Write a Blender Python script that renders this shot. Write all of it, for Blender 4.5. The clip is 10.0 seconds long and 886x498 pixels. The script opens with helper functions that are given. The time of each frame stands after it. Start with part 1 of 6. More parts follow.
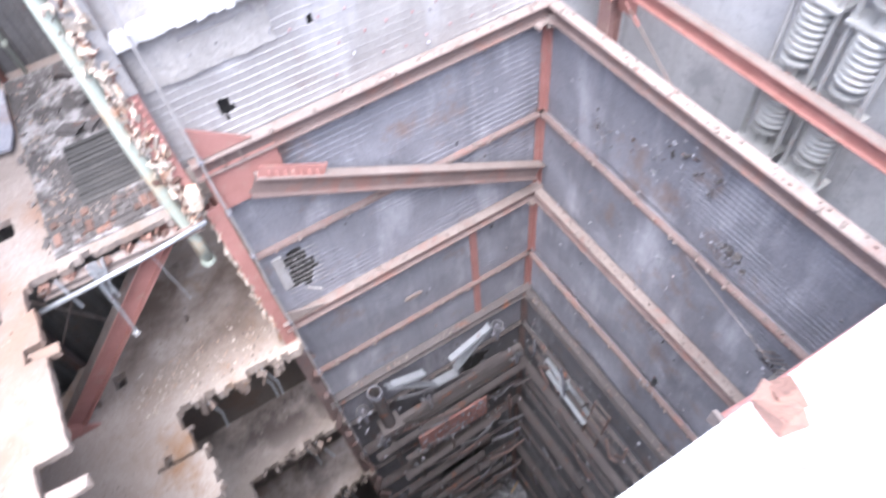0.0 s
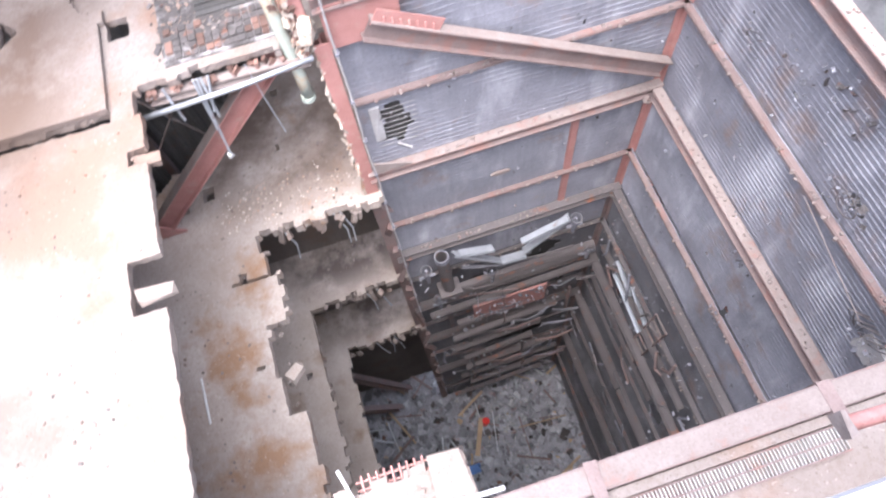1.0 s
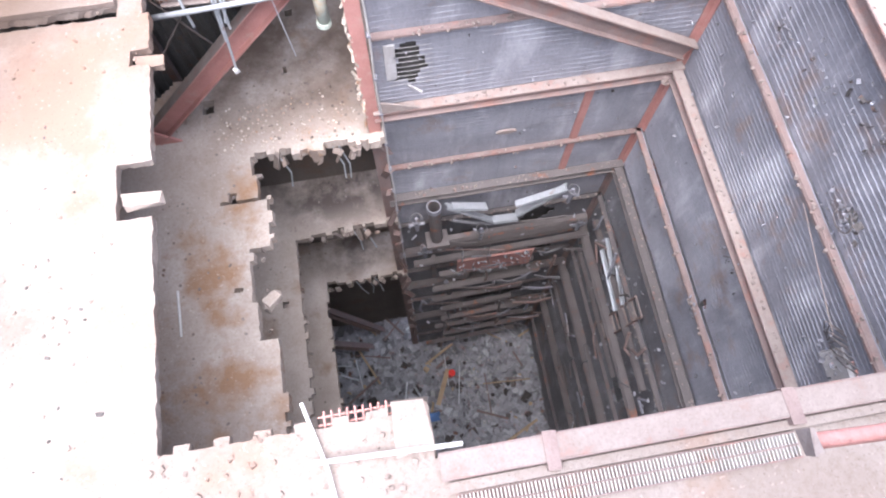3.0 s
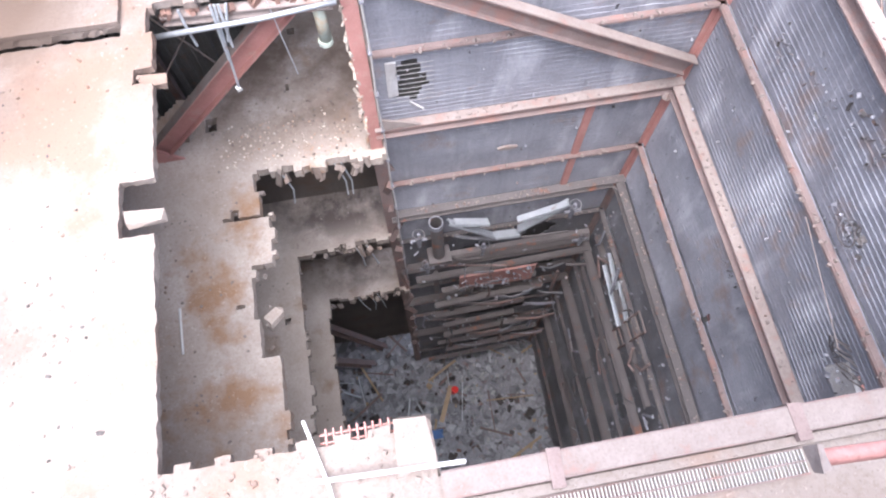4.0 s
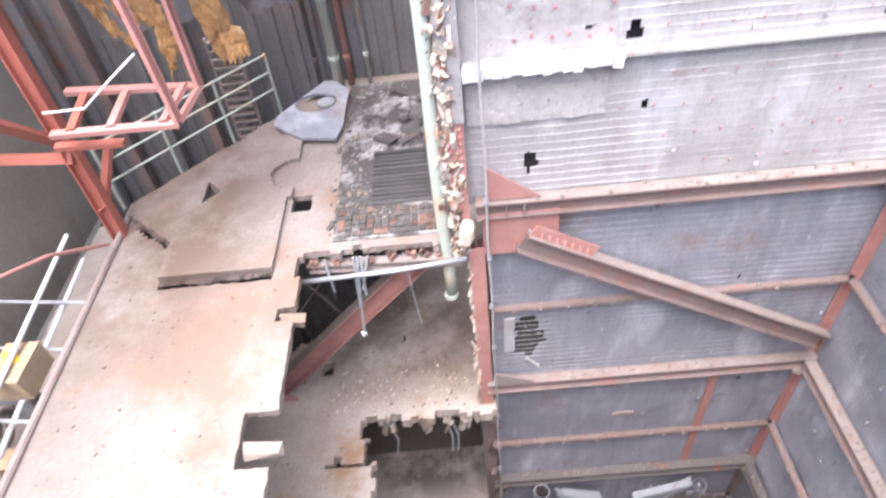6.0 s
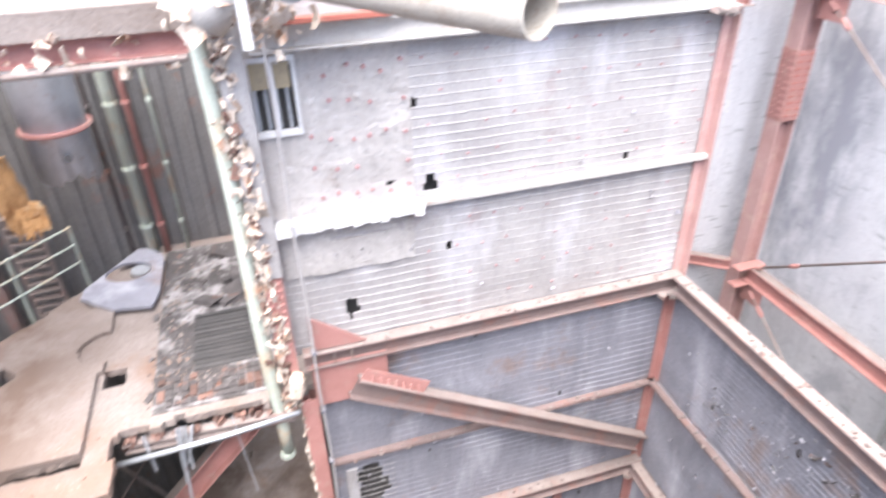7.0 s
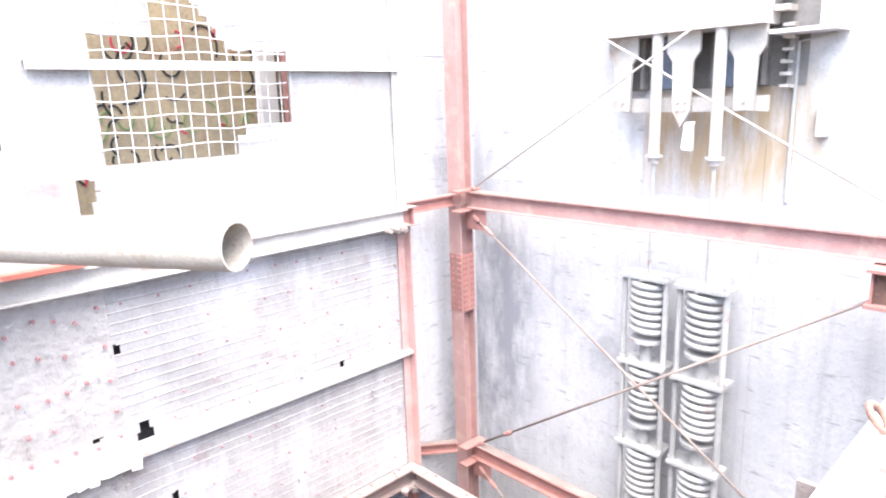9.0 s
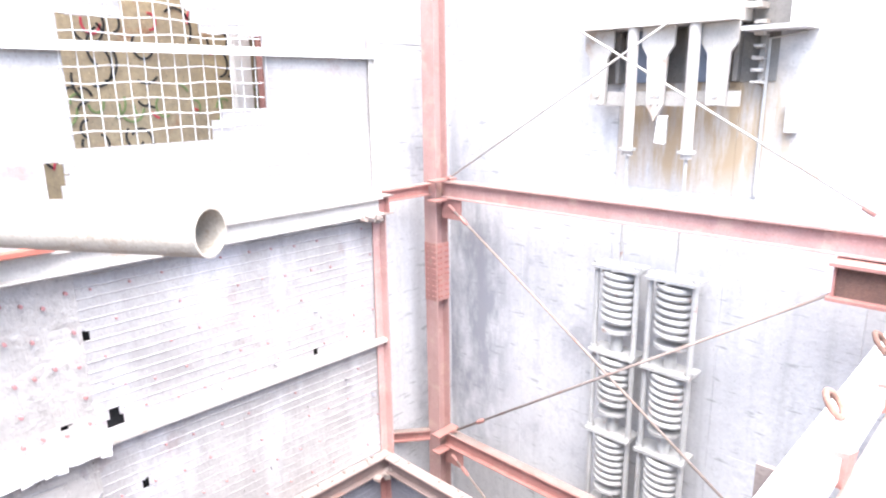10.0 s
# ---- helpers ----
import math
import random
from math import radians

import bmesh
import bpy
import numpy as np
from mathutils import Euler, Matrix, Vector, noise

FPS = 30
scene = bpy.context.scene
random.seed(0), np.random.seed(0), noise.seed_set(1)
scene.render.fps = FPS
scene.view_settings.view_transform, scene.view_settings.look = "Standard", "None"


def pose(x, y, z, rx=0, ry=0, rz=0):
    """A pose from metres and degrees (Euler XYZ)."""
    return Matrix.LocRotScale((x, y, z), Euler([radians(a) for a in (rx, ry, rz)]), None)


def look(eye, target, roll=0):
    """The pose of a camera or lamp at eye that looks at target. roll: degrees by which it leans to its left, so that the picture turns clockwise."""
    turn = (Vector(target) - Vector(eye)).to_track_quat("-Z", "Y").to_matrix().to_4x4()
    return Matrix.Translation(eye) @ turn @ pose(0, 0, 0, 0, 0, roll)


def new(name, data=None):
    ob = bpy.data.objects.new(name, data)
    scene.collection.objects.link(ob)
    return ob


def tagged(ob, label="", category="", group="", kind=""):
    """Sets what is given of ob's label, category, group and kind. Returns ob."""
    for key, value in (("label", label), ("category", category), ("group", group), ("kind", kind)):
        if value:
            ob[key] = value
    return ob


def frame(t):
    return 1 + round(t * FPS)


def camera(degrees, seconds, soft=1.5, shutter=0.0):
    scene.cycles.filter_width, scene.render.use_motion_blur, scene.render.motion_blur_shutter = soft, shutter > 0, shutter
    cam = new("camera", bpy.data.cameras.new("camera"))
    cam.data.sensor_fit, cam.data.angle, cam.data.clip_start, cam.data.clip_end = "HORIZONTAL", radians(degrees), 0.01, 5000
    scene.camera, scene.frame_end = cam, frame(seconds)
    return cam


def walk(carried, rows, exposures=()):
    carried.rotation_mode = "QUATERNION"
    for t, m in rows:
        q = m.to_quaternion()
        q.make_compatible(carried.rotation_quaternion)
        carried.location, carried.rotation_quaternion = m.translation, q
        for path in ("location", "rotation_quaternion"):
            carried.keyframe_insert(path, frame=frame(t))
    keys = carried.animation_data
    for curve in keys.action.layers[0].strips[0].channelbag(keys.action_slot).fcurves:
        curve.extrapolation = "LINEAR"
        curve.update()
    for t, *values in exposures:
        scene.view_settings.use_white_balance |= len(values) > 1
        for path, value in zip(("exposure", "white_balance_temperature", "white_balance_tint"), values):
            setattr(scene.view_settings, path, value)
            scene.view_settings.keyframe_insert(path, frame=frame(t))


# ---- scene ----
cam = camera(69.1, 10.0, soft=2.1, shutter=0.5)
PATH = [
    (0, (-0.062, -0.48, 0.357), (0.427, 0.58, -1.267), -8.2),
    (0.5, (-0.071, -0.296, 0.346), (0.157, 0.636, -1.408), -12.3),
    (1, (-0.13, -0.224, 0.294), (-0.008, 0.61, -1.52), -10.3),
    (1.5, (-0.131, -0.199, 0.268), (-0.027, 0.538, -1.588), -4.5),
    (2, (-0.137, -0.181, 0.257), (-0.029, 0.535, -1.608), -1.9),
    (2.5, (-0.147, -0.178, 0.261), (-0.026, 0.506, -1.614), 0.2),
    (4, (-0.141, -0.176, 0.251), (-0.02, 0.557, -1.606), -0.8),
    (4.5, (-0.148, -0.193, 0.232), (-0.04, 0.747, -1.53), -1.6),
    (5, (-0.186, -0.155, 0.222), (-0.375, 0.913, -1.459), -18.9),
    (5.2, (-0.227, -0.136, 0.194), (-0.463, 1.018, -1.422), -19.3),
    (6.3, (-0.465, -0.325, 0.126), (-0.428, 1.197, -1.171), -3.0),
    (6.5, (-0.456, -0.393, 0.142), (-0.315, 1.185, -1.079), -2.7),
    (7, (-0.319, -0.486, 0.233), (0.171, 1.138, -0.827), -1.4),
    (7.5, (-0.346, -0.556, 0.238), (0.471, 1.059, -0.614), -2.9),
    (8, (-0.396, -0.672, 0.263), (0.776, 0.836, -0.332), -2.9),
    (8.5, (-0.428, -0.748, 0.278), (0.89, 0.679, -0.197), -3.2),
    (9, (-0.459, -0.809, 0.29), (0.881, 0.606, -0.16), -2.0),
    (9.5, (-0.479, -0.838, 0.296), (0.888, 0.555, -0.14), -1.9),
    (10, (-0.476, -0.829, 0.291), (0.912, 0.526, -0.192), -0.8),
]
walk(cam, [(t, look(eye, target, roll)) for t, eye, target, roll in PATH],
     [(0, 2.22, 5850, 13), (1, 2.33, 5950, 14), (2.5, 2.32, 5950, 14), (4.5, 2.25, 5900, 13), (5.2, 2.1, 6200, 14), (6.5, 2.1, 6150, 13), (7.0, 2.25, 6300, 12), (7.5, 2.35, 6300, 11), (8.0, 2.4, 6350, 11), (8.5, 2.5, 6400, 11), (10, 2.5, 6400, 11)])

# ---- light ----
world = bpy.data.worlds.new("sky")
scene.world = world
world.use_nodes = True
wn = world.node_tree.nodes
sky = wn.new("ShaderNodeTexSky")
sky.sky_type, sky.sun_disc = "NISHITA", False
sky.sun_elevation, sky.sun_rotation = radians(73), radians(214)
sky.air_density, sky.dust_density = 1.0, 3.0
wn["Background"].inputs["Strength"].default_value = 0.15
world.node_tree.links.new(sky.outputs[0], wn["Background"].inputs["Color"])
sun = new("sun", bpy.data.lights.new("sun", "SUN"))
sun.data.energy, sun.data.angle, sun.data.color = 2.95, radians(80), (1.0, 0.97, 0.93)
sun.matrix_world = look((-1.8, -2.7, 10.5), (0, 0, 0))


# ---- materials ----
def mat(name, color, dark=None, rough=0.75, metal=0.0, scale=3.0, fine=40.0, bump=0.25, rust=0.0, rust_scale=2.2, streak=0.0, bloom=0.0, vary=0.12, amount=0.55, rust_color=(0.28, 0.10, 0.05), specks=0.35, run=None, dashes=0.0, islands=0.0):
    """Two scales of mottling from color to dark, optional rust patches, vertical streaks, specks of grit, a noisy patch
    for run stains and painted shade (centre, half sizes) and per-piece variation.
    """
    m = bpy.data.materials.new(name)
    m.use_nodes = True
    nt = m.node_tree
    n, l = nt.nodes, nt.links
    b = n["Principled BSDF"]
    b.inputs["Roughness"].default_value, b.inputs["Metallic"].default_value = rough, metal
    dark = dark or tuple(c * 0.6 for c in color)
    geo = n.new("ShaderNodeNewGeometry")

    def noise_at(s, detail=5.0, stretch=None, r=0.6):
        t = n.new("ShaderNodeTexNoise")
        t.inputs["Scale"].default_value, t.inputs["Detail"].default_value, t.inputs["Roughness"].default_value = s, detail, r
        src = geo.outputs["Position"]
        if stretch:
            mp = n.new("ShaderNodeMapping")
            mp.inputs["Scale"].default_value = stretch
            l.new(src, mp.inputs["Vector"])
            src = mp.outputs[0]
        l.new(src, t.inputs["Vector"])
        return t.outputs["Fac"]

    def ramp(fac, lo, hi):
        r = n.new("ShaderNodeMapRange")
        r.inputs["From Min"].default_value, r.inputs["From Max"].default_value = lo, hi
        l.new(fac, r.inputs["Value"])
        return r.outputs["Result"]

    def mix(fac, a, c):
        x = n.new("ShaderNodeMix")
        x.data_type = "RGBA"
        for sock, val in ((x.inputs["Factor"], fac), (x.inputs["A"], a), (x.inputs["B"], c)):
            if isinstance(val, (tuple, float)):
                sock.default_value = (*val, 1) if isinstance(val, tuple) else val
            else:
                l.new(val, sock)
        return x.outputs["Result"]

    def scaled(fac, k):
        x = n.new("ShaderNodeMath")
        x.operation = "MULTIPLY"
        l.new(fac, x.inputs[0])
        x.inputs[1].default_value = k
        return x.outputs[0]

    big, small = noise_at(scale), noise_at(fine, 4.0)
    col = mix(scaled(ramp(big, 0.35, 0.7), amount), color, dark)
    col = mix(scaled(ramp(small, 0.45, 0.75), 0.5), col, dark)
    if streak:
        col = mix(scaled(ramp(noise_at(1.0, 4.0, (5.0, 5.0, 0.25)), 0.5, 0.72), streak), col, tuple(c * 0.55 for c in color))
    if bloom:
        col = mix(scaled(ramp(noise_at(1.0, 5.0, (1.6, 1.6, 0.55), 0.62), 0.52, 0.70), bloom), col, (0.62, 0.61, 0.65))
    if rust:
        col = mix(scaled(ramp(noise_at(rust_scale, 8.0, None, 0.68), 0.62 - 0.22 * rust, 0.72 - 0.18 * rust), min(1.0, 0.5 + rust)), col, rust_color)
    if dashes:
        col = mix(scaled(ramp(noise_at(1.0, 3.0, (2.6, 2.6, 17.0), 0.5), 0.63, 0.69), dashes), col, tuple(c * 0.5 for c in color))
    if specks:
        col = mix(scaled(ramp(noise_at(fine * 1.7, 2.0), 0.63, 0.70), specks), col, tuple(c * 0.35 for c in dark))
        col = mix(scaled(ramp(noise_at(fine * 0.9, 3.0, (1.0, 1.0, 1.37)), 0.64, 0.70), specks), col, tuple(min(0.8, c * 1.45) for c in color))
    if run:
        centre, half, run_color, run_grain = run
        away = n.new("ShaderNodeVectorMath")
        away.operation = "SUBTRACT"
        l.new(geo.outputs["Position"], away.inputs[0])
        away.inputs[1].default_value = centre
        fit_ = n.new("ShaderNodeVectorMath")
        fit_.operation = "DIVIDE"
        l.new(away.outputs[0], fit_.inputs[0])
        fit_.inputs[1].default_value = half
        far = n.new("ShaderNodeVectorMath")
        far.operation = "LENGTH"
        l.new(fit_.outputs[0], far.inputs[0])
        inside = ramp(far.outputs["Value"], 1.15, 0.55)
        both = n.new("ShaderNodeMath")
        both.operation = "MULTIPLY"
        l.new(inside, both.inputs[0])
        l.new(ramp(noise_at(1.0, 6.0, run_grain, 0.65), 0.36, 0.58), both.inputs[1])
        col = mix(both.outputs[0], col, run_color)
    if islands:
        own = n.new("ShaderNodeHueSaturation")
        l.new(col, own.inputs["Color"])
        wide = n.new("ShaderNodeMapRange")
        wide.inputs["To Min"].default_value, wide.inputs["To Max"].default_value = 1 - islands, 1 + islands
        l.new(geo.outputs["Random Per Island"], wide.inputs["Value"])
        l.new(wide.outputs[0], own.inputs["Value"])
        col = own.outputs["Color"]
    if vary:
        info = n.new("ShaderNodeObjectInfo")
        hsv = n.new("ShaderNodeHueSaturation")
        l.new(col, hsv.inputs["Color"])
        mr = n.new("ShaderNodeMapRange")
        mr.inputs["To Min"].default_value, mr.inputs["To Max"].default_value = 1 - vary, 1 + vary
        l.new(info.outputs["Random"], mr.inputs["Value"])
        l.new(mr.outputs[0], hsv.inputs["Value"])
        col = hsv.outputs["Color"]
    l.new(col, b.inputs["Base Color"])
    if bump:
        bp = n.new("ShaderNodeBump")
        bp.inputs["Strength"].default_value, bp.inputs["Distance"].default_value = bump, 0.02
        l.new(small, bp.inputs["Height"])
        l.new(bp.outputs[0], b.inputs["Normal"])
    return m


CONCRETE = mat("bare_concrete", (0.60, 0.60, 0.61), (0.40, 0.40, 0.42), 0.9, scale=0.9, fine=18, streak=0.45, rust=0.30, rust_scale=1.2, rust_color=(0.36, 0.36, 0.385), vary=0.03, specks=0.25, dashes=0.75)
# Its run patch holds brown dirt and the light's falloff away from the shaft.
SLAB = mat("dusty_floor_concrete", (0.268, 0.230, 0.208), (0.150, 0.108, 0.085), 0.92, scale=0.8, fine=26, amount=0.7, rust=0.46, rust_scale=0.55, rust_color=(0.215, 0.140, 0.105), vary=0.05, bump=0.45, specks=0.45, run=((-4.0, 5.9, -4.7), (1.5, 2.7, 1.0), (0.135, 0.094, 0.072), (1.3, 1.3, 1.0)))
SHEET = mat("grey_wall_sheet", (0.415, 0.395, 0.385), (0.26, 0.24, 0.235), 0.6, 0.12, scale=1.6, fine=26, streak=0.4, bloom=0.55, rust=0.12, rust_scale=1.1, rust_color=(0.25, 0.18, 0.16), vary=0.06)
# Lightened copy of SLAB where light falls short; run patch is dirt and shade.
LOWER_SLAB = mat("lightened_lower_floor", (0.47, 0.405, 0.36), (0.27, 0.20, 0.155), 0.92, scale=0.9, fine=26, amount=0.7, rust=0.44, rust_scale=0.6, rust_color=(0.30, 0.175, 0.10), vary=0.05, bump=0.45, specks=0.45, run=((-1.5, 6.4, -8.1), (2.0, 1.35, 1.0), (0.165, 0.120, 0.092), (1.1, 1.1, 1.0)))
# Lightened like LOWER_SLAB; the dark run patch is shade under the floors above.
DEEP_SLAB = mat("deep_floor_concrete", (0.43, 0.37, 0.33), (0.24, 0.19, 0.155), 0.92, scale=1.2, fine=30, amount=0.6, rust=0.3, rust_scale=0.8, rust_color=(0.2, 0.13, 0.09), vary=0.05, bump=0.4, run=((-1.3, 6.1, -12.5), (1.9, 1.3, 6.0), (0.10, 0.08, 0.07), (1.3, 1.3, 1.0)))
PALE = mat("grey_white_paint", (0.54, 0.51, 0.475), (0.36, 0.33, 0.30), 0.7, scale=3.0, fine=40, rust=0.2, rust_scale=3.0, rust_color=(0.36, 0.25, 0.18))
CREAM = mat("cream_duct_paint", (0.52, 0.475, 0.41), (0.33, 0.27, 0.21), 0.65, scale=2.5, fine=40, rust=0.3, rust_scale=2.5, rust_color=(0.36, 0.25, 0.17))
WEATHERED = mat("weathered_cast_concrete", (0.60, 0.60, 0.61), (0.40, 0.40, 0.42), 0.9, scale=0.9, fine=18, streak=0.45, rust=0.30, rust_scale=1.2, rust_color=(0.36, 0.36, 0.385), vary=0.0, specks=0.25, dashes=0.75, run=((6.92, 5.75, -3.4), (1.0, 0.85, 3.0), (0.30, 0.305, 0.33), (2.6, 2.6, 1.1)))
STAINED = mat("run_stained_concrete", (0.60, 0.60, 0.60), (0.40, 0.40, 0.42), 0.9, scale=0.9, fine=18, streak=0.45, rust=0.30, rust_scale=1.2, rust_color=(0.36, 0.36, 0.385), vary=0.0, specks=0.25, run=((6.92, 2.35, -0.15), (1.0, 1.45, 0.95), (0.40, 0.31, 0.21), (4.5, 4.5, 0.7)))
# Wall sheets below SHEET, darker in two steps: shaft shade put into the colour.
DARKER_SHEET = mat("darker_wall_sheet", (0.268, 0.266, 0.300), (0.14, 0.138, 0.155), 0.6, 0.12, scale=1.6, fine=26, streak=0.45, bloom=0.42, rust=0.22, rust_scale=1.1, rust_color=(0.22, 0.155, 0.13), vary=0.08)
DARKEST_SHEET = mat("darkest_wall_sheet", (0.14, 0.137, 0.148), (0.07, 0.067, 0.07), 0.65, 0.1, scale=1.6, fine=26, streak=0.4, bloom=0.15, rust=0.3, rust_scale=1.1, rust_color=(0.16, 0.11, 0.09), vary=0.12)
WESTWALL = mat("brown_stained_concrete", (0.36, 0.32, 0.275), (0.20, 0.17, 0.14), 0.92, scale=1.0, fine=20, streak=0.5, rust=0.3, rust_scale=0.8, rust_color=(0.26, 0.17, 0.11), vary=0.05)
FOIL = mat("crumpled_foil_cladding", (0.52, 0.49, 0.465), (0.33, 0.30, 0.28), 0.5, 0.15, scale=2.6, fine=14, bump=0.8, rust=0.25, rust_color=(0.33, 0.28, 0.25), vary=0.05)
STEEL = mat("dusty_red_oxide_beam", (0.22, 0.165, 0.153), (0.125, 0.085, 0.076), 0.8, scale=2.8, fine=45, rust=0.45, rust_scale=3.0, rust_color=(0.225, 0.13, 0.11))
RED = mat("red_oxide_paint", (0.42, 0.212, 0.188), (0.28, 0.125, 0.105), 0.65, scale=3.0, fine=50, rust=0.30, rust_scale=5.0, rust_color=(0.38, 0.25, 0.21))
ORANGE = mat("bright_orange_primer", (0.38, 0.125, 0.09), (0.25, 0.08, 0.06), 0.6, scale=3.0, fine=40, rust=0.15, rust_scale=6.0, rust_color=(0.4, 0.25, 0.2))
DUSTY = mat("pale_dust_on_flange", (0.275, 0.23, 0.21), (0.17, 0.125, 0.11), 0.9, scale=3.5, fine=40, rust=0.30, rust_scale=3.5, rust_color=(0.27, 0.16, 0.135))
WHITE = mat("weathered_white_paint", (0.72, 0.71, 0.70), (0.52, 0.50, 0.49), 0.7, scale=3.0, fine=40, rust=0.12, rust_scale=3.0, rust_color=(0.40, 0.27, 0.2))
GALV = mat("galvanised_steel", (0.58, 0.60, 0.63), (0.38, 0.40, 0.42), 0.45, 0.6, scale=5.0, fine=50, rust=0.08, rust_scale=4.0)
SPRING = mat("grey_painted_spring", (0.50, 0.50, 0.49), (0.34, 0.33, 0.32), 0.6, 0.2, scale=6.0, fine=50, rust=0.15, rust_scale=5.0)
GREEN = mat("pale_green_pipe", (0.48, 0.53, 0.47), (0.36, 0.38, 0.30), 0.7, scale=4.0, fine=30, rust=0.48, rust_scale=3.0, rust_color=(0.5, 0.40, 0.28))
PLASTER = mat("peeling_white_lagging", (0.60, 0.53, 0.46), (0.36, 0.26, 0.19), 0.95, scale=6.0, fine=40, rust=0.45, rust_scale=5.0, rust_color=(0.42, 0.22, 0.13), bump=0.8, islands=0.35)
DARK = mat("dark_corrugated_sheet", (0.21, 0.203, 0.2), (0.10, 0.095, 0.09), 0.7, 0.2, scale=1.2, fine=20, streak=0.7, rust=0.2, rust_scale=1.0, vary=0.05)
RUBBLE = mat("rubble", (0.34, 0.342, 0.365), (0.13, 0.13, 0.14), 0.95, scale=4.0, fine=30, rust=0.12, rust_scale=3.0, vary=0.1, bump=0.6, islands=0.45)
SCRAP = mat("dull_foil_scraps", (0.29, 0.285, 0.31), (0.15, 0.145, 0.155), 0.65, 0.1, scale=8.0, fine=50, rust=0.15, rust_scale=6.0, islands=0.5)
# Darker steel; on the deep beams and ribs it carries the shaft's shade.
DIM = mat("dark_steel", (0.125, 0.11, 0.108), (0.07, 0.06, 0.058), 0.85, scale=3.0, fine=40, rust=0.2, rust_scale=3.0)
PIN = mat("faded_pin_caps", (0.44, 0.22, 0.22), None, 0.7, vary=0.1)
GRIME = mat("sooty_crumbled_mortar", (0.105, 0.093, 0.09), (0.035, 0.031, 0.029), 0.95, scale=5.0, fine=30, rust=0.2, rust_scale=3.0, vary=0.2, bump=0.6, islands=0.5)
WOOL = mat("torn_mineral_wool", (0.58, 0.33, 0.14), (0.34, 0.17, 0.07), 1.0, scale=7.0, fine=40, rust=0.2, rust_scale=5.0, rust_color=(0.66, 0.55, 0.38), bump=1.0)
BRICK = mat("old_lining_brick", (0.19, 0.105, 0.08), (0.07, 0.055, 0.05), 0.95, scale=4.0, fine=40, rust=0.0, vary=0.35, bump=0.5, islands=0.4)
# Near-black, for sooty slats and for sheets standing in for darkness.
SOOT_AND_SHADE = mat("soot_and_dark_backing", (0.075, 0.07, 0.067), (0.035, 0.034, 0.033), 0.95, scale=4.0, fine=40, vary=0.25, bump=0.5)
BED = mat("mottled_torn_floor_bed", (0.085, 0.076, 0.073), (0.035, 0.031, 0.029), 0.95, scale=5.0, fine=30, rust=0.62, rust_scale=2.6, rust_color=(0.31, 0.29, 0.285), vary=0.0, bump=0.8)
# Lighter copy of RED; on the outer frame it carries the strong light.
PALE_RED = mat("pale_red_oxide", (0.51, 0.325, 0.30), (0.35, 0.19, 0.17), 0.7, scale=2.5, fine=45, streak=0.3, rust=0.4, rust_scale=4.0, rust_color=(0.52, 0.36, 0.31))
OCHRE = mat("faded_ochre_wall", (0.46, 0.37, 0.235), (0.22, 0.19, 0.155), 0.9, scale=1.5, fine=20, streak=0.3, rust=0.1, rust_scale=2.0, vary=0.03)
PANE = mat("blue_grey_dusty_pane", (0.22, 0.27, 0.36), (0.16, 0.19, 0.25), 0.35, scale=2.0, vary=0.05)
# Grey for recess backs, their shade put into the colour.
SHADE = mat("recess_shade_grey", (0.26, 0.245, 0.23), (0.15, 0.14, 0.13), 0.9, scale=2.0, fine=24, streak=0.4)
# Dark brown of the added screens that keep light out under the floors.
LIGHT_STOP = mat("dark_brown_light_stop", (0.15, 0.125, 0.108), (0.075, 0.062, 0.055), 0.95, scale=1.0, fine=22, streak=0.5, rust=0.3, rust_scale=0.8, rust_color=(0.13, 0.085, 0.06), vary=0.05)
YELLOW = mat("yellow_paint", (0.75, 0.55, 0.04), (0.6, 0.42, 0.03), 0.6, scale=5.0, vary=0.05)
PAINT_RED = mat("red_marks", (0.55, 0.06, 0.09), None, 0.6, vary=0.05)
PAINT_BLACK = mat("black_marks", (0.03, 0.03, 0.03), None, 0.6, vary=0.05)
PAINT_GREEN = mat("green_marks", (0.22, 0.30, 0.12), None, 0.6, vary=0.05)
PLASTIC_RED = mat("bright_red_plastic", (0.75, 0.04, 0.03), None, 0.4, vary=0.0, bump=0.0)
BLUE = mat("blue_plastic", (0.10, 0.20, 0.45), None, 0.5, vary=0.0)
WOOD = mat("grey_brown_timber", (0.42, 0.31, 0.20), (0.25, 0.18, 0.12), 0.85, scale=4.0, fine=60, vary=0.2)


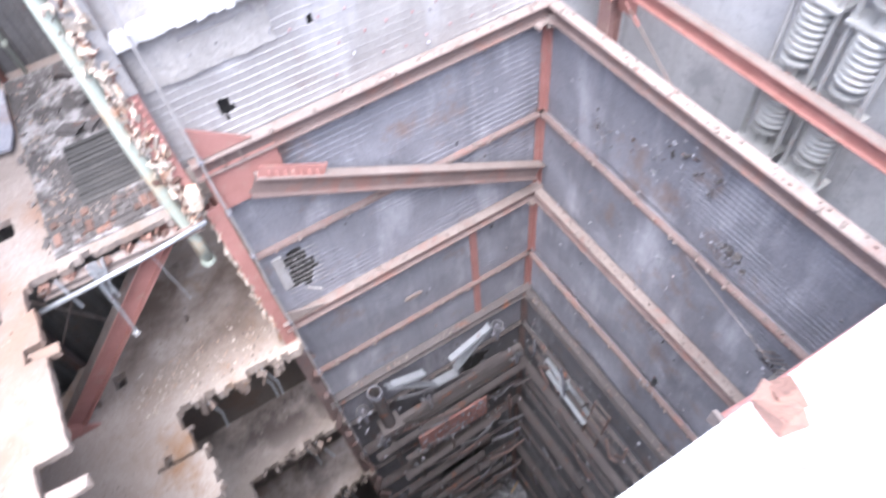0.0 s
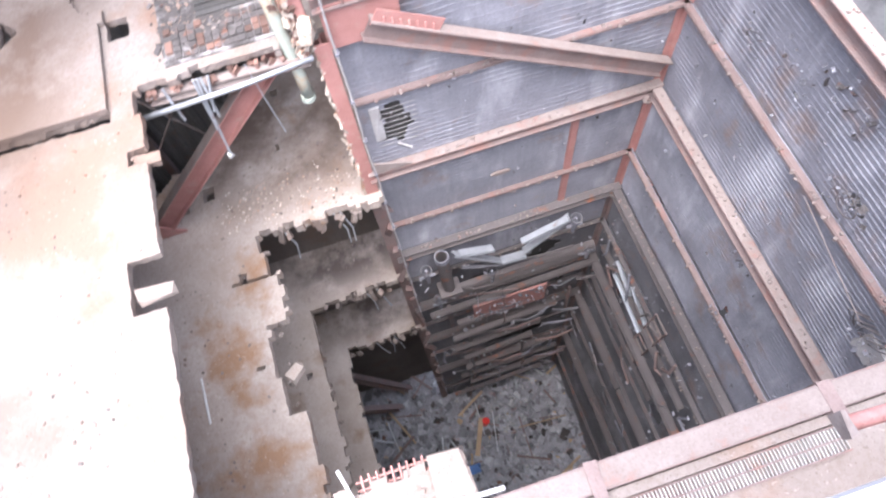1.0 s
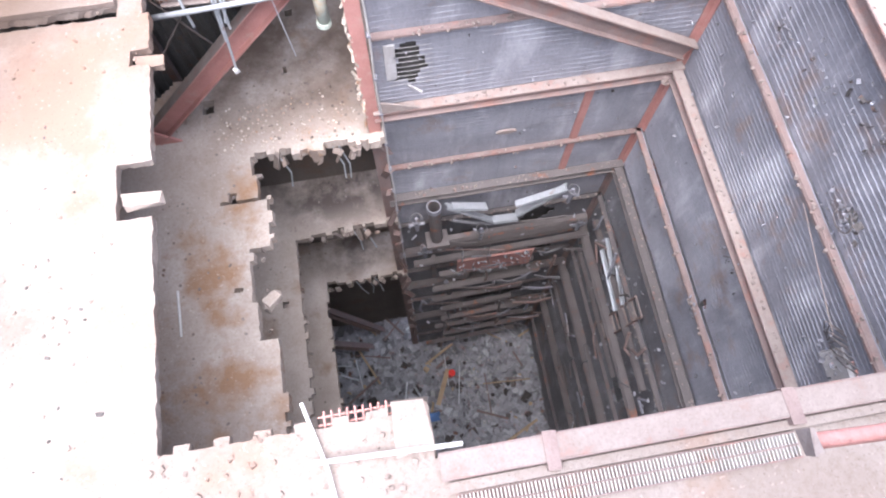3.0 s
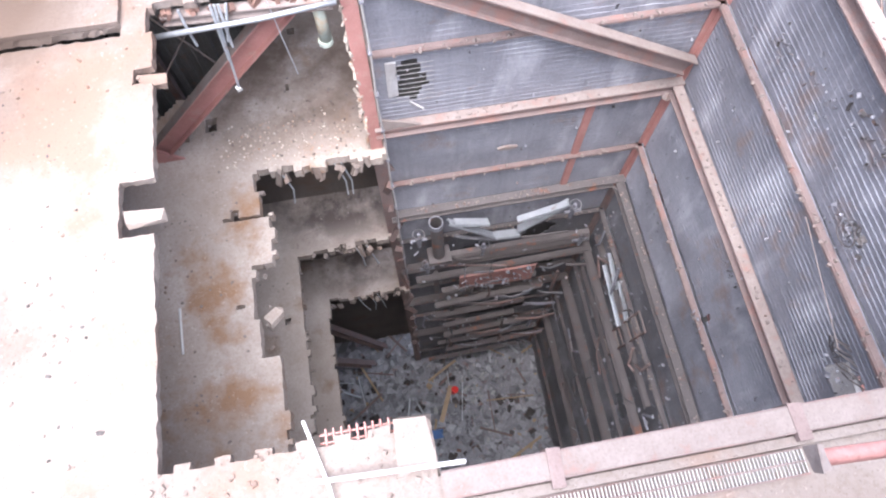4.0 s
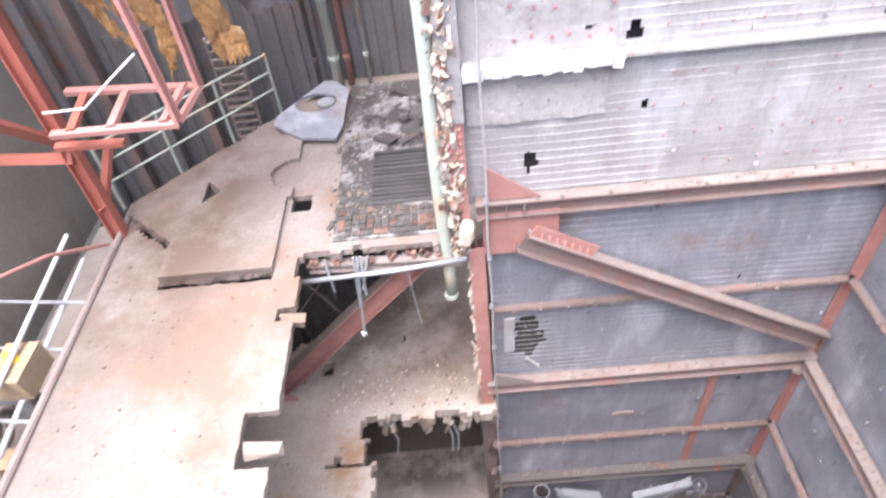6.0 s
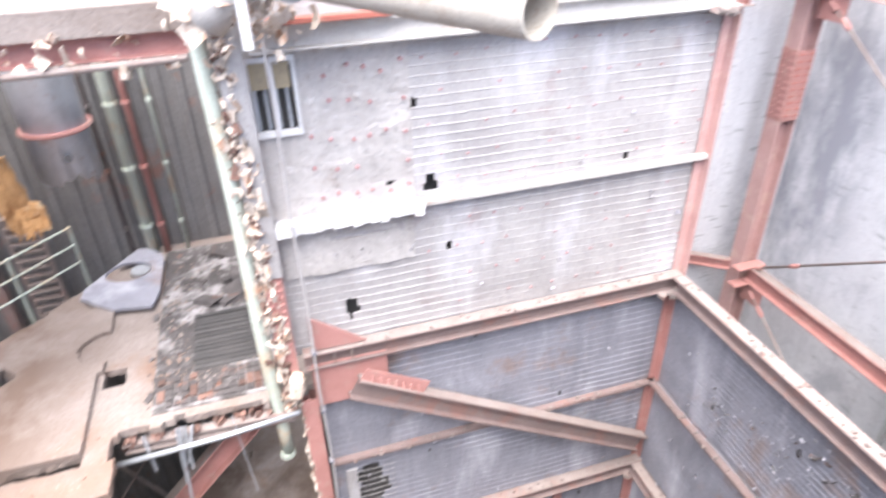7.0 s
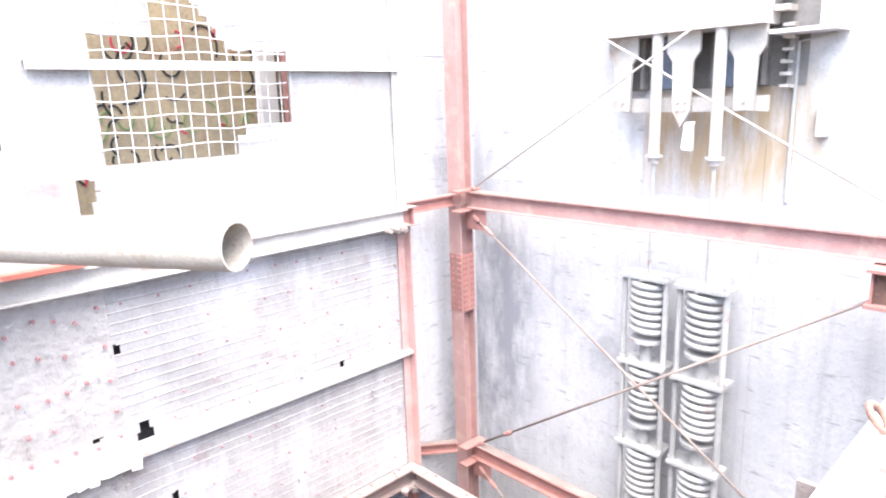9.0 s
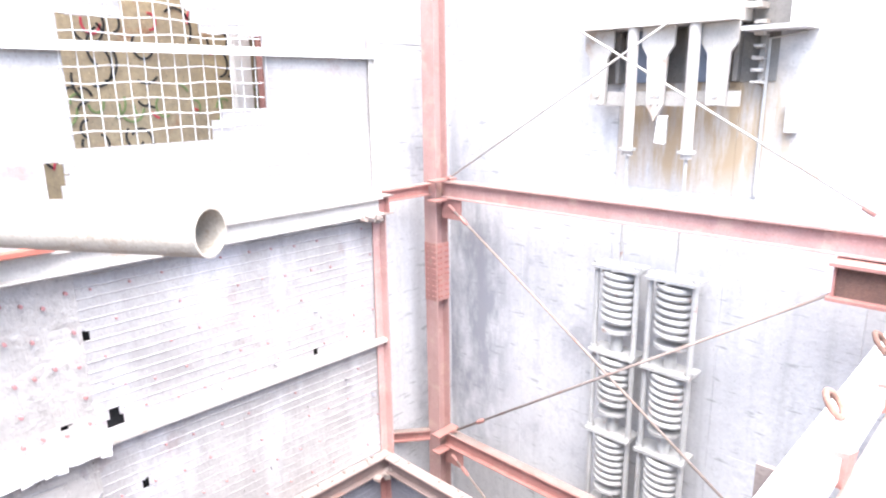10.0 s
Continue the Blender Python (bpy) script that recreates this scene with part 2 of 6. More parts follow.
# ---- mesh helpers ----
class Geo:
    """Collects vertices and faces of one mesh."""

    def __init__(self):
        self.v, self.f = [], []

    def add(self, verts, faces):
        k = len(self.v)
        self.v += [tuple(p) for p in verts]
        self.f += [tuple(i + k for i in face) for face in faces]
        return self

    def box(self, a, b, m=None, jit=0.0, rnd=random):
        c = [(x, y, z) for z in (a[2], b[2]) for y in (a[1], b[1]) for x in (a[0], b[0])]
        if jit:
            c = [tuple(t + rnd.uniform(-jit, jit) for t in p) for p in c]
        if m is not None:
            c = [m @ Vector(p) for p in c]
        return self.add(c, [(0, 2, 3, 1), (4, 5, 7, 6), (0, 1, 5, 4), (2, 6, 7, 3), (0, 4, 6, 2), (1, 3, 7, 5)])

    def prism(self, profile, p, q, up=(0, 0, 1)):
        """The closed outline profile, (side, up) pairs, swept from p to q."""
        p, q, up = Vector(p), Vector(q), Vector(up)
        d = (q - p).normalized()
        s = d.cross(up).normalized()
        u = s.cross(d)
        n = len(profile)
        ring = [s * a + u * b for a, b in profile]
        faces = [(i, (i + 1) % n, n + (i + 1) % n, n + i) for i in range(n)]
        faces += [tuple(range(n - 1, -1, -1)), tuple(range(n, 2 * n))]
        return self.add([p + r for r in ring] + [q + r for r in ring], faces)

    def tube(self, points, r, n=8, cap=True, radii=None):
        """A round bar through points."""
        pts = [Vector(p) for p in points]
        base = len(self.v)
        ref = Vector((0.31, 0.17, 0.93)).normalized()
        for i, p in enumerate(pts):
            d = (pts[min(i + 1, len(pts) - 1)] - pts[max(i - 1, 0)]).normalized()
            if abs(d.dot(ref)) > 0.95:
                ref = Vector((0.93, 0.2, 0.3)).normalized()
            s = d.cross(ref).normalized()
            u = s.cross(d)
            ref = u
            rr = radii[i] if radii else r
            self.v += [tuple(p + (s * math.cos(a) + u * math.sin(a)) * rr) for a in (2 * math.pi * k / n for k in range(n))]
        for i in range(len(pts) - 1):
            for k in range(n):
                a, b = base + i * n + k, base + i * n + (k + 1) % n
                self.f.append((a, b, b + n, a + n))
        if cap:
            self.f.append(tuple(base + k for k in range(n - 1, -1, -1)))
            self.f.append(tuple(base + (len(pts) - 1) * n + k for k in range(n)))
        return self

    def ibeam(self, p, q, h, w, tf=0.018, tw=0.012, up=(0, 0, 1)):
        a, c, t = w / 2, h / 2, tw / 2
        return self.prism([(-a, -c), (a, -c), (a, -c + tf), (t, -c + tf), (t, c - tf), (a, c - tf), (a, c), (-a, c), (-a, c - tf), (-t, c - tf), (-t, -c + tf), (-a, -c + tf)], p, q, up)

    def channel(self, p, q, h, w, t=0.014, up=(0, 0, 1)):
        c = h / 2
        return self.prism([(0, -c), (w, -c), (w, -c + t), (t, -c + t), (t, c - t), (w, c - t), (w, c), (0, c)], p, q, up)

    def angle(self, p, q, w, h, t=0.012, up=(0, 0, 1)):
        """An L section: a leg of width w on top and a leg of depth h downwards."""
        return self.prism([(0, 0), (w, 0), (w, -t), (t, -t), (t, -h), (0, -h)], p, q, up)

    def lump(self, c, size, rnd, m=None):
        """A broken chunk: a box with pushed corners."""
        x, y, z = c
        a, b, d = (s / 2 for s in size)
        rot = Euler((rnd.uniform(-0.5, 0.5), rnd.uniform(-0.5, 0.5), rnd.uniform(0, 3.1))).to_matrix()
        pts = []
        for k in (-1, 1):
            for j in (-1, 1):
                for i in (-1, 1):
                    pts.append(rot @ Vector((i * a * rnd.uniform(0.6, 1.15), j * b * rnd.uniform(0.6, 1.15), k * d * rnd.uniform(0.6, 1.15))) + Vector(c))
        return self.add(pts, [(0, 2, 3, 1), (4, 5, 7, 6), (0, 1, 5, 4), (2, 6, 7, 3), (0, 4, 6, 2), (1, 3, 7, 5)])


def obj(name, g, material, parent=None, label="", category="", group="", kind="", smooth=False):
    me = bpy.data.meshes.new(name)
    me.from_pydata(g.v, [], g.f)
    if smooth:
        me.polygons.foreach_set("use_smooth", [True] * len(me.polygons))
    me.materials.append(material)
    me.update()
    ob = new(name, me)
    if parent is not None:
        ob.parent = parent
        ob.matrix_parent_inverse = parent.matrix_world.inverted()
    return tagged(ob, label, category, group, kind)


def bolts(name, points, way, r, h, material, parent):
    """Round heads of one shared mesh, one object each."""
    me = bpy.data.meshes.new(name)
    q = Vector(way).normalized().to_track_quat("Z", "Y").to_matrix().to_4x4()
    g = Geo().tube([(0, 0, 0), (0, 0, h * 0.6), (0, 0, h)], r, 7, radii=[r, r, r * 0.6])
    me.from_pydata([tuple(q @ Vector(v)) for v in g.v], [], g.f)
    me.materials.append(material)
    for p in points:
        ob = new(name, me)
        ob.parent = parent
        ob.matrix_parent_inverse = parent.matrix_world.inverted()
        ob.location = p


def thing(name, at, label, category, group="", kind=""):
    ob = new(name)
    ob.location = at
    ob.empty_display_size = 0.1
    ob.matrix_world = Matrix.Translation(at)
    return tagged(ob, label, category, group, kind)


def beam(name, p, q, h, w, label, category="beam", group="", material=None, up=(0, 0, 1), dust=True, kind="", tf=0.018):
    """An I-beam with dust lying on its top flange."""
    g = Geo().ibeam(p, q, h, w, tf=tf, up=up)
    ob = obj(name, g, material or STEEL, None, label, category, group, kind)
    if dust:
        p, q, u = Vector(p), Vector(q), Vector(up)
        s = (q - p).normalized().cross(u).normalized()
        off = s.cross((q - p).normalized()) * (h / 2 + 0.004)
        a = w / 2 - 0.008
        obj("dust_layer", Geo().prism([(-a, 0), (a, 0), (a * 0.9, 0.006), (-a * 0.9, 0.006)], p + off, q + off, up), DUSTY, ob, "pale dust and grit")
    return ob


def fbm(x, y, z=0.0):
    return noise.fractal(Vector((x, y, z)), 1.0, 2.0, 4)


def slab(name, x0, x1, y0, y1, ztop, thick, keep, material, label, step=0.06, rough=0.006, kind="structure", parent=None):
    """A floor slab of small cells; those for which keep(x, y) fails are broken away."""
    nx, ny = round((x1 - x0) / step), round((y1 - y0) / step)
    on = np.array([[bool(keep(x0 + (i + 0.5) * step, y0 + (j + 0.5) * step)) for j in range(ny)] for i in range(nx)])
    pad = np.pad(on, 1)
    g = Geo()
    ids = {}
    rnd = random.Random(name)

    def vert(i, j, top):
        key = (i, j, top)
        if key not in ids:
            edge = not pad[i:i + 2, j:j + 2].all() and 0 < i < nx and 0 < j < ny
            x, y = x0 + i * step, y0 + j * step
            jx, jy = (rnd.uniform(-0.16, 0.16) * step, rnd.uniform(-0.16, 0.16) * step) if edge else (0, 0)
            z = ztop + fbm(x * 2, y * 2, ztop) * rough - (rnd.uniform(0, 0.008) if edge else 0) if top else ztop - thick + (rnd.uniform(-0.012, 0.012) if edge else 0)
            ids[key] = len(g.v)
            g.v.append((x + jx, y + jy, z))
        return ids[key]

    for i in range(nx):
        for j in range(ny):
            if not on[i, j]:
                continue
            g.f.append((vert(i, j, 1), vert(i + 1, j, 1), vert(i + 1, j + 1, 1), vert(i, j + 1, 1)))
            g.f.append((vert(i, j, 0), vert(i, j + 1, 0), vert(i + 1, j + 1, 0), vert(i + 1, j, 0)))
            for di, dj, a, b in ((-1, 0, (i, j + 1), (i, j)), (1, 0, (i + 1, j), (i + 1, j + 1)), (0, -1, (i, j), (i + 1, j)), (0, 1, (i + 1, j + 1), (i, j + 1))):
                if not pad[i + 1 + di, j + 1 + dj]:
                    g.f.append((vert(*a, 0), vert(*b, 0), vert(*b, 1), vert(*a, 1)))
    return obj(name, g, material, parent, label, "floor" if kind == "structure" else "", kind=kind)


# ---- plan ----
BX0, BX1, BY = -0.14, 4.35, 5.0          # back sheet wall of the shaft
RX, RY0 = 4.36, -0.05                    # side sheet wall
BOTTOM, TOP = -24.5, 3.2
F1, F2, F3, F4 = -4.75, -8.1, -11.45, -14.8
WEST, EAST, NORTH, BACK, SOUTH = -6.7, 6.95, 6.25, 8.65, -4.2
LEVEL = [-1.02, -4.35, -7.67, -10.62, -13.5, -16.0, -19.3]      # main beams round the shaft
RIB = [-2.70, -6.04, -9.40, -11.95, -14.9, -17.5, -21.9]        # lighter ribs between them


def side_in(z):
    """How far the side wall steps in towards the shaft at a height."""
    for low, d in ((-5.9, 0.0), (-7.5, 0.04), (-9.2, 0.09), (-10.5, 0.14), (-11.8, 0.20), (-13.4, 0.24), (-15.9, 0.28), (-19.2, 0.33)):
        if z > low:
            return d
    return 0.38


def in_blob(u, z, blobs):
    for cu, cz, ru, rz in blobs:
        a = math.atan2(z - cz, u - cu)
        r = 1 + 0.35 * math.sin(3 * a + cu * 7) + 0.2 * math.sin(7 * a + cz * 3)
        if ((u - cu) / ru) ** 2 + ((z - cz) / rz) ** 2 < r:
            return True
    return False


def sheet(name, place, u0, u1, z0, z1, parent, blobs=(), keep=None, material=None, pitch=0.096, ridge=0.0068, step=0.06, label="", dent=0.012):
    """A wall sheet with thin horizontal ridges; place(u, out, z) puts it on its wall."""
    zs, outs = [z1], [0.0]
    z = z1
    while z - pitch > z0 + 0.02:
        for dz, o in ((pitch * 0.84, 0.0), (pitch * 0.90, ridge), (pitch * 0.94, ridge), (pitch, 0.0)):
            zs.append(z - dz)
            outs.append(o)
        z -= pitch
    zs.append(z0)
    outs.append(0.0)
    n = max(2, round((u1 - u0) / step))
    us = [u0 + (u1 - u0) * i / n for i in range(n + 1)]
    g = Geo()
    for j, zz in enumerate(zs):
        for i, u in enumerate(us):
            d = fbm(u * 1.3, zz * 1.3, u1) * dent + fbm(u * 5, zz * 5, 3 + u1) * dent * 0.35
            worn = min(1.0, max(0.3, 0.66 + 1.1 * fbm(u * 0.9, zz * 1.1, 7 + u1)))
            g.v.append(tuple(place(u, outs[j] * worn + d, zz)))
    w = n + 1
    for j in range(len(zs) - 1):
        cz = (zs[j] + zs[j + 1]) / 2
        for i in range(n):
            cu = (us[i] + us[i + 1]) / 2
            if blobs and in_blob(cu, cz, blobs) or keep and not keep(cu, cz):
                continue
            g.f.append((j * w + i, (j + 1) * w + i, (j + 1) * w + i + 1, j * w + i + 1))
    ob = obj(name, g, material or SHEET, parent, label)
    md = ob.modifiers.new("thickness", "SOLIDIFY")
    md.thickness, md.offset = 0.02, -1
    return ob


def post_angle(x, y, z0, z1, leg):
    """An upright L section whose legs lie on the two walls of the corner."""
    return Geo().box((x - leg, y - 0.014, z0), (x, y, z1)).box((x - 0.014, y - leg, z0), (x, y - 0.0145, z1))


def sheet_for_depth(z):
    """Darker sheet with depth: the shaft's shade is put into the colour."""
    return SHEET if z > -4.0 else DARKER_SHEET if z > -10.7 else DARKEST_SHEET


def on_back(u, out, z):
    return (u, BY - out, z)


# ---- enclosure ----
def wall_box(name, a, b, material, label):
    return obj(name, Geo().box(a, b), material, None, label, "wall", kind="structure")


wall_east = wall_box("wall_east", (EAST, SOUTH, BOTTOM - 1), (EAST + 0.3, NORTH + 0.3, 3.4), CONCRETE, "cast concrete wall with stains and formwork joints")
wall_north = wall_box("wall_north", (4.7, NORTH, BOTTOM - 1), (EAST, NORTH + 0.3, 3.4), CONCRETE, "grey cast concrete wall behind the sheet wall")
wall_west = wall_box("wall_west", (WEST - 0.3, SOUTH, BOTTOM - 1), (WEST, BACK + 0.3, 0.6), WESTWALL, "stained concrete wall beyond the broken floors")
wall_south = wall_box("wall_south", (WEST, SOUTH - 0.3, BOTTOM - 1), (EAST, SOUTH, 0.6), CONCRETE, "plain concrete wall behind the landing")
obj("ground", Geo().box((WEST - 0.3, SOUTH, BOTTOM - 1), (EAST, BACK + 0.3, BOTTOM - 0.25)), RUBBLE, None, "dark concrete pit floor under the rubble", "ground", kind="structure")

# corrugated back wall behind the upper floors
g = Geo()
prof = []
x = WEST
while x < 4.7:
    prof += [(x, 0.0), (x + 0.11, 0.0), (x + 0.14, 0.035), (x + 0.25, 0.035)]
    x += 0.28
for k, (px, out) in enumerate(prof):
    g.v += [(px, BACK - out, BOTTOM), (px, BACK - out, 3.4)]
    if k:
        g.f.append((2 * k - 2, 2 * k, 2 * k + 1, 2 * k - 1))
back = obj("wall_back", g, DARK, None, "dark grey corrugated sheet back wall", "wall", kind="structure")
md = back.modifiers.new("thickness", "SOLIDIFY")
md.thickness = 0.05

# ---- the two sheet walls of the shaft ----
wall_b = thing("wall_shaft_back", (BX0, BY, BOTTOM), "ridged grey sheet wall of the deep shaft with torn holes", "wall", kind="structure")
holes_b = [(0.32, -6.76, 0.2, 0.43), (1.23, -2.56, 0.07, 0.09), (0.33, -3.88, 0.07, 0.12), (1.41, -3.33, 0.045, 0.06), (1.05, -0.36, 0.08, 0.16), (2.9, -5.89, 0.03, 0.05), (1.09, -1.71, 0.03, 0.04),
           (2.2, -3.1, 0.03, 0.03), (3.4, -2.6, 0.03, 0.02), (2.0, -14.9, 0.6, 0.35), (3.2, -14.7, 0.3, 0.3), (1.4, -13.2, 0.5, 0.3), (2.8, -12.6, 0.35, 0.4), (2.4, -18.4, 0.9, 0.25), (1.0, -21.0, 0.5, 0.3)]
bounds = [TOP] + [z for pair in zip(LEVEL, RIB) for z in pair] + [BOTTOM]


def keep_top(u, z):
    if u < 0.26 + 0.06 * math.sin(z * 9) and z > -0.15 + 0.1 * math.sin(u * 14) or abs(u - 0.46) < 0.05 + 0.03 * math.sin(z * 7) and 0.0 < z < 0.75:
        return False
    window = 1.24 < u < 3.02 and -0.12 < z < 1.6
    chip = 2.52 < u and z < 0.09 or 2.42 < u and z < 0.0
    if z > 0.66:
        top = 0.9 if u < 1.72 else 9.0 if u < 2.02 else 0.82 + 3.0 * (2.5 - u) ** 2 if u < 2.5 else 0.81
        chip = z > top + 0.02 * math.sin(u * 17)
    return not window or chip


def keep_foil(u, z):
    return not (-0.32 < u < 0.06 and -1.85 < z < -1.22)


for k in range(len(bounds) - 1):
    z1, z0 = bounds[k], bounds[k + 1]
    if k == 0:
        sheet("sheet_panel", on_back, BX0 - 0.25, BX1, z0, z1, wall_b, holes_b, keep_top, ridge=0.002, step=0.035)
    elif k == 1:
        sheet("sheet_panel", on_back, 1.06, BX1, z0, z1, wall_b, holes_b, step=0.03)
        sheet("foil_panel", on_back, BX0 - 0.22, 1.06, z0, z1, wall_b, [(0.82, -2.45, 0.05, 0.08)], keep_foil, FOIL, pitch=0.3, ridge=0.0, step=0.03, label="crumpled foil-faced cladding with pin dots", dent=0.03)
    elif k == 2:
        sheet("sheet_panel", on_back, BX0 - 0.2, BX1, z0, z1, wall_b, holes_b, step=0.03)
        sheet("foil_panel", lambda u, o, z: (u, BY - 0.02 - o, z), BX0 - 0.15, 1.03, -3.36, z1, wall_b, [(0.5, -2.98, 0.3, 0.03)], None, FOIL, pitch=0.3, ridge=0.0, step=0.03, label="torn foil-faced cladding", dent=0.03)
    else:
        sheet("sheet_panel", on_back, BX0, BX1, z0, z1, wall_b, holes_b, material=sheet_for_depth(z1), step=0.035 if k < 6 else 0.06)

# Added black sheet, so the torn holes look unlit inside.
obj("wall_lining", Geo().box((BX0, BY + 0.16, BOTTOM), (4.3, BY + 0.22, -1.65)), SOOT_AND_SHADE, None, "added black sheet that keeps the wall's holes dark", "lining", kind="structure")
wall_r = thing("wall_shaft_side", (RX, 0, BOTTOM), "ridged grey sheet wall with dust and torn patches", "wall", kind="structure")
holes_r = [(0.28, -6.7, 0.2, 0.22), (1.62, -5.69, 0.10, 0.10), (1.75, -9.3, 0.06, 0.15), (1.15, -14.4, 0.22, 0.7), (4.7, -14.0, 0.25, 0.5), (3.64, -13.0, 0.25, 0.35), (3.81, -6.73, 0.03, 0.04), (2.88, -5.51, 0.03, 0.05), (3.4, -14.4, 0.5, 0.3), (2.6, -8.9, 0.03, 0.05)]
bounds_r = [LEVEL[1]] + [z for pair in zip(RIB[1:], LEVEL[2:]) for z in pair] + [BOTTOM]
for k in range(len(bounds_r) - 1):
    inset = side_in((bounds_r[k] + bounds_r[k + 1]) / 2)
    # Side panels use the two shaded sheets, darkest from the fifth panel down.
    sheet("sheet_panel", lambda u, out, z: (RX - inset - out, u, z), RY0, BY, bounds_r[k + 1], bounds_r[k], wall_r, holes_r, material=DARKER_SHEET if k < 4 else DARKEST_SHEET, pitch=0.08, ridge=0.0075, step=0.045 if k < 4 else 0.06)
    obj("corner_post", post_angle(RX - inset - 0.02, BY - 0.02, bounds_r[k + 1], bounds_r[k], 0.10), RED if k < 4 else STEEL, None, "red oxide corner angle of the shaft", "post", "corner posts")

# Deep beams and ribs switch to DIM: the lower shaft's shade in their colour.
for k, z in enumerate(LEVEL):
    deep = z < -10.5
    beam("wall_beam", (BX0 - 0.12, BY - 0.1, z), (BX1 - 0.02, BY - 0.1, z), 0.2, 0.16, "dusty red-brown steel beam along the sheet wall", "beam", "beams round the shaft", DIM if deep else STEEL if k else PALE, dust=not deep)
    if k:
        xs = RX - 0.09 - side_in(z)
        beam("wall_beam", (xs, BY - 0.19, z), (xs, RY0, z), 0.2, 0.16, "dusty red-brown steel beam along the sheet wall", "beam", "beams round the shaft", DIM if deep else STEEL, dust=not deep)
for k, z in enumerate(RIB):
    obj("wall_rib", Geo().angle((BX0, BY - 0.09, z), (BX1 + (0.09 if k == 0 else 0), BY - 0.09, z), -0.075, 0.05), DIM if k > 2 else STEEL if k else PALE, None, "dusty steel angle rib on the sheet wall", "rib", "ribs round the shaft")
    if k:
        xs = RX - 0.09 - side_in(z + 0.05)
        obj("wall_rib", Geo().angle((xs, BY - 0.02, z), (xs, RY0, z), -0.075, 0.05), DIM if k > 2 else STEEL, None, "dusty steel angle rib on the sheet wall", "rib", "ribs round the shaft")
obj("corner_post", post_angle(BX1 + 0.045, BY - 0.02, LEVEL[1], LEVEL[0] - 0.1, 0.12), PALE_RED, None, "red oxide corner angle of the sheet wall", "post", "corner posts")
obj("corner_post", post_angle(BX1 + 0.03, BY - 0.02, LEVEL[0] + 0.1, TOP, 0.07), PALE, None, "pale upper corner angle of the sheet wall", "post", "corner posts")
box_end = thing("beam_end", (BX1 + 0.06, BY - 0.1, LEVEL[0]), "rusty open end of the wall beam with torn flanges", "beam end")
obj("end_web", Geo().box((BX1 - 0.03, BY - 0.11, LEVEL[0] - 0.1), (BX1 + 0.10, BY - 0.095, LEVEL[0] + 0.1)), RED, box_end)
for dz in (-0.11, 0.10):
    obj("end_flange", Geo().box((BX1 - 0.03, BY - 0.19, LEVEL[0] + dz), (BX1 + 0.13, BY - 0.02, LEVEL[0] + dz + 0.014)), DUSTY, box_end)
obj("end_stiffener", Geo().box((BX1 + 0.06, BY - 0.18, LEVEL[0] - 0.096), (BX1 + 0.072, BY - 0.03, LEVEL[0] + 0.1)), RED, box_end)

# brace on the back wall
beam("wall_brace", (0.22, 4.80, -4.78), (4.16, 4.80, -7.08), 0.26, 0.16, "dusty diagonal steel brace on the sheet wall", "brace")
obj("gusset_plate", Geo().box((-0.2, 4.86, -5.0), (0.62, 4.885, -4.42)), RED, None, "red oxide gusset plate at the brace", "plate")

# ---- floors ----


def step_edge(seed, amp, run=0.3):
    """A broken edge made of straight runs with jumps."""
    r = random.Random(seed)
    jumps = [r.uniform(-amp, amp) for _ in range(60)]
    return lambda s: jumps[int(s / run) % 60] + 0.25 * amp * math.sin(s * 19 + seed)


def back_void(x, y):
    return x < -1.2 and y > max(6.0, 6.0 + 0.75 * (x + 3.5)) + 0.05 * math.sin(x * 13)


def floor_mask(edge_x, far_y, south_y, seed, ax=0.06, ay=0.07, holes=(), notch=None, shape=lambda y: 0.0):
    ex, ey = step_edge(seed, ax, 0.45), step_edge(seed + 9, ay, 0.17)

    def keep(x, y):
        if edge_x + ex(y) + shape(y) < x and y < far_y + ey(x + 7) and y > south_y + 0.5 * ey(x + 3):
            return False
        if back_void(x, y) or x > BX0 - 0.05 and y > far_y:
            return False
        if notch and notch(x, y):
            return False
        return not any(abs(x - cx) < rx and abs(y - cy) < ry for cx, cy, rx, ry in holes)

    return keep


def f1_keep(x, y):
    far = 4.9 + 0.09 * fbm(x * 3.1, 1.7) + 0.05 * fbm(x * 9, 4.2)
    ex = -2.19
    if y > 4.55:
        ex = -2.24
    if 3.94 < y < 4.15:
        ex = -2.36
    if 2.38 < y < 2.94:
        ex = -2.47
    if x > ex and y < far and y > 0.44 + 0.04 * math.sin(x * 21):
        return False
    if x > BX0 - 0.02 and y > 0.05:
        return False
    if y - 6.05 > (x + 4.45) * 1.12:
        return False
    if -3.76 < x < -2.5 and 4.53 < y < 4.66:
        return False
    if -4.3 < x < -3.8 and abs(y - 5.42 + (x + 4.05) * 0.75) < 0.05:
        return False
    if -3.56 < x < -3.38 and abs(y - 6.08) < 0.13 - (x + 3.47):
        return False
    if -2.42 < x < -2.22 and 5.62 < y < 5.92:
        return False
    return True


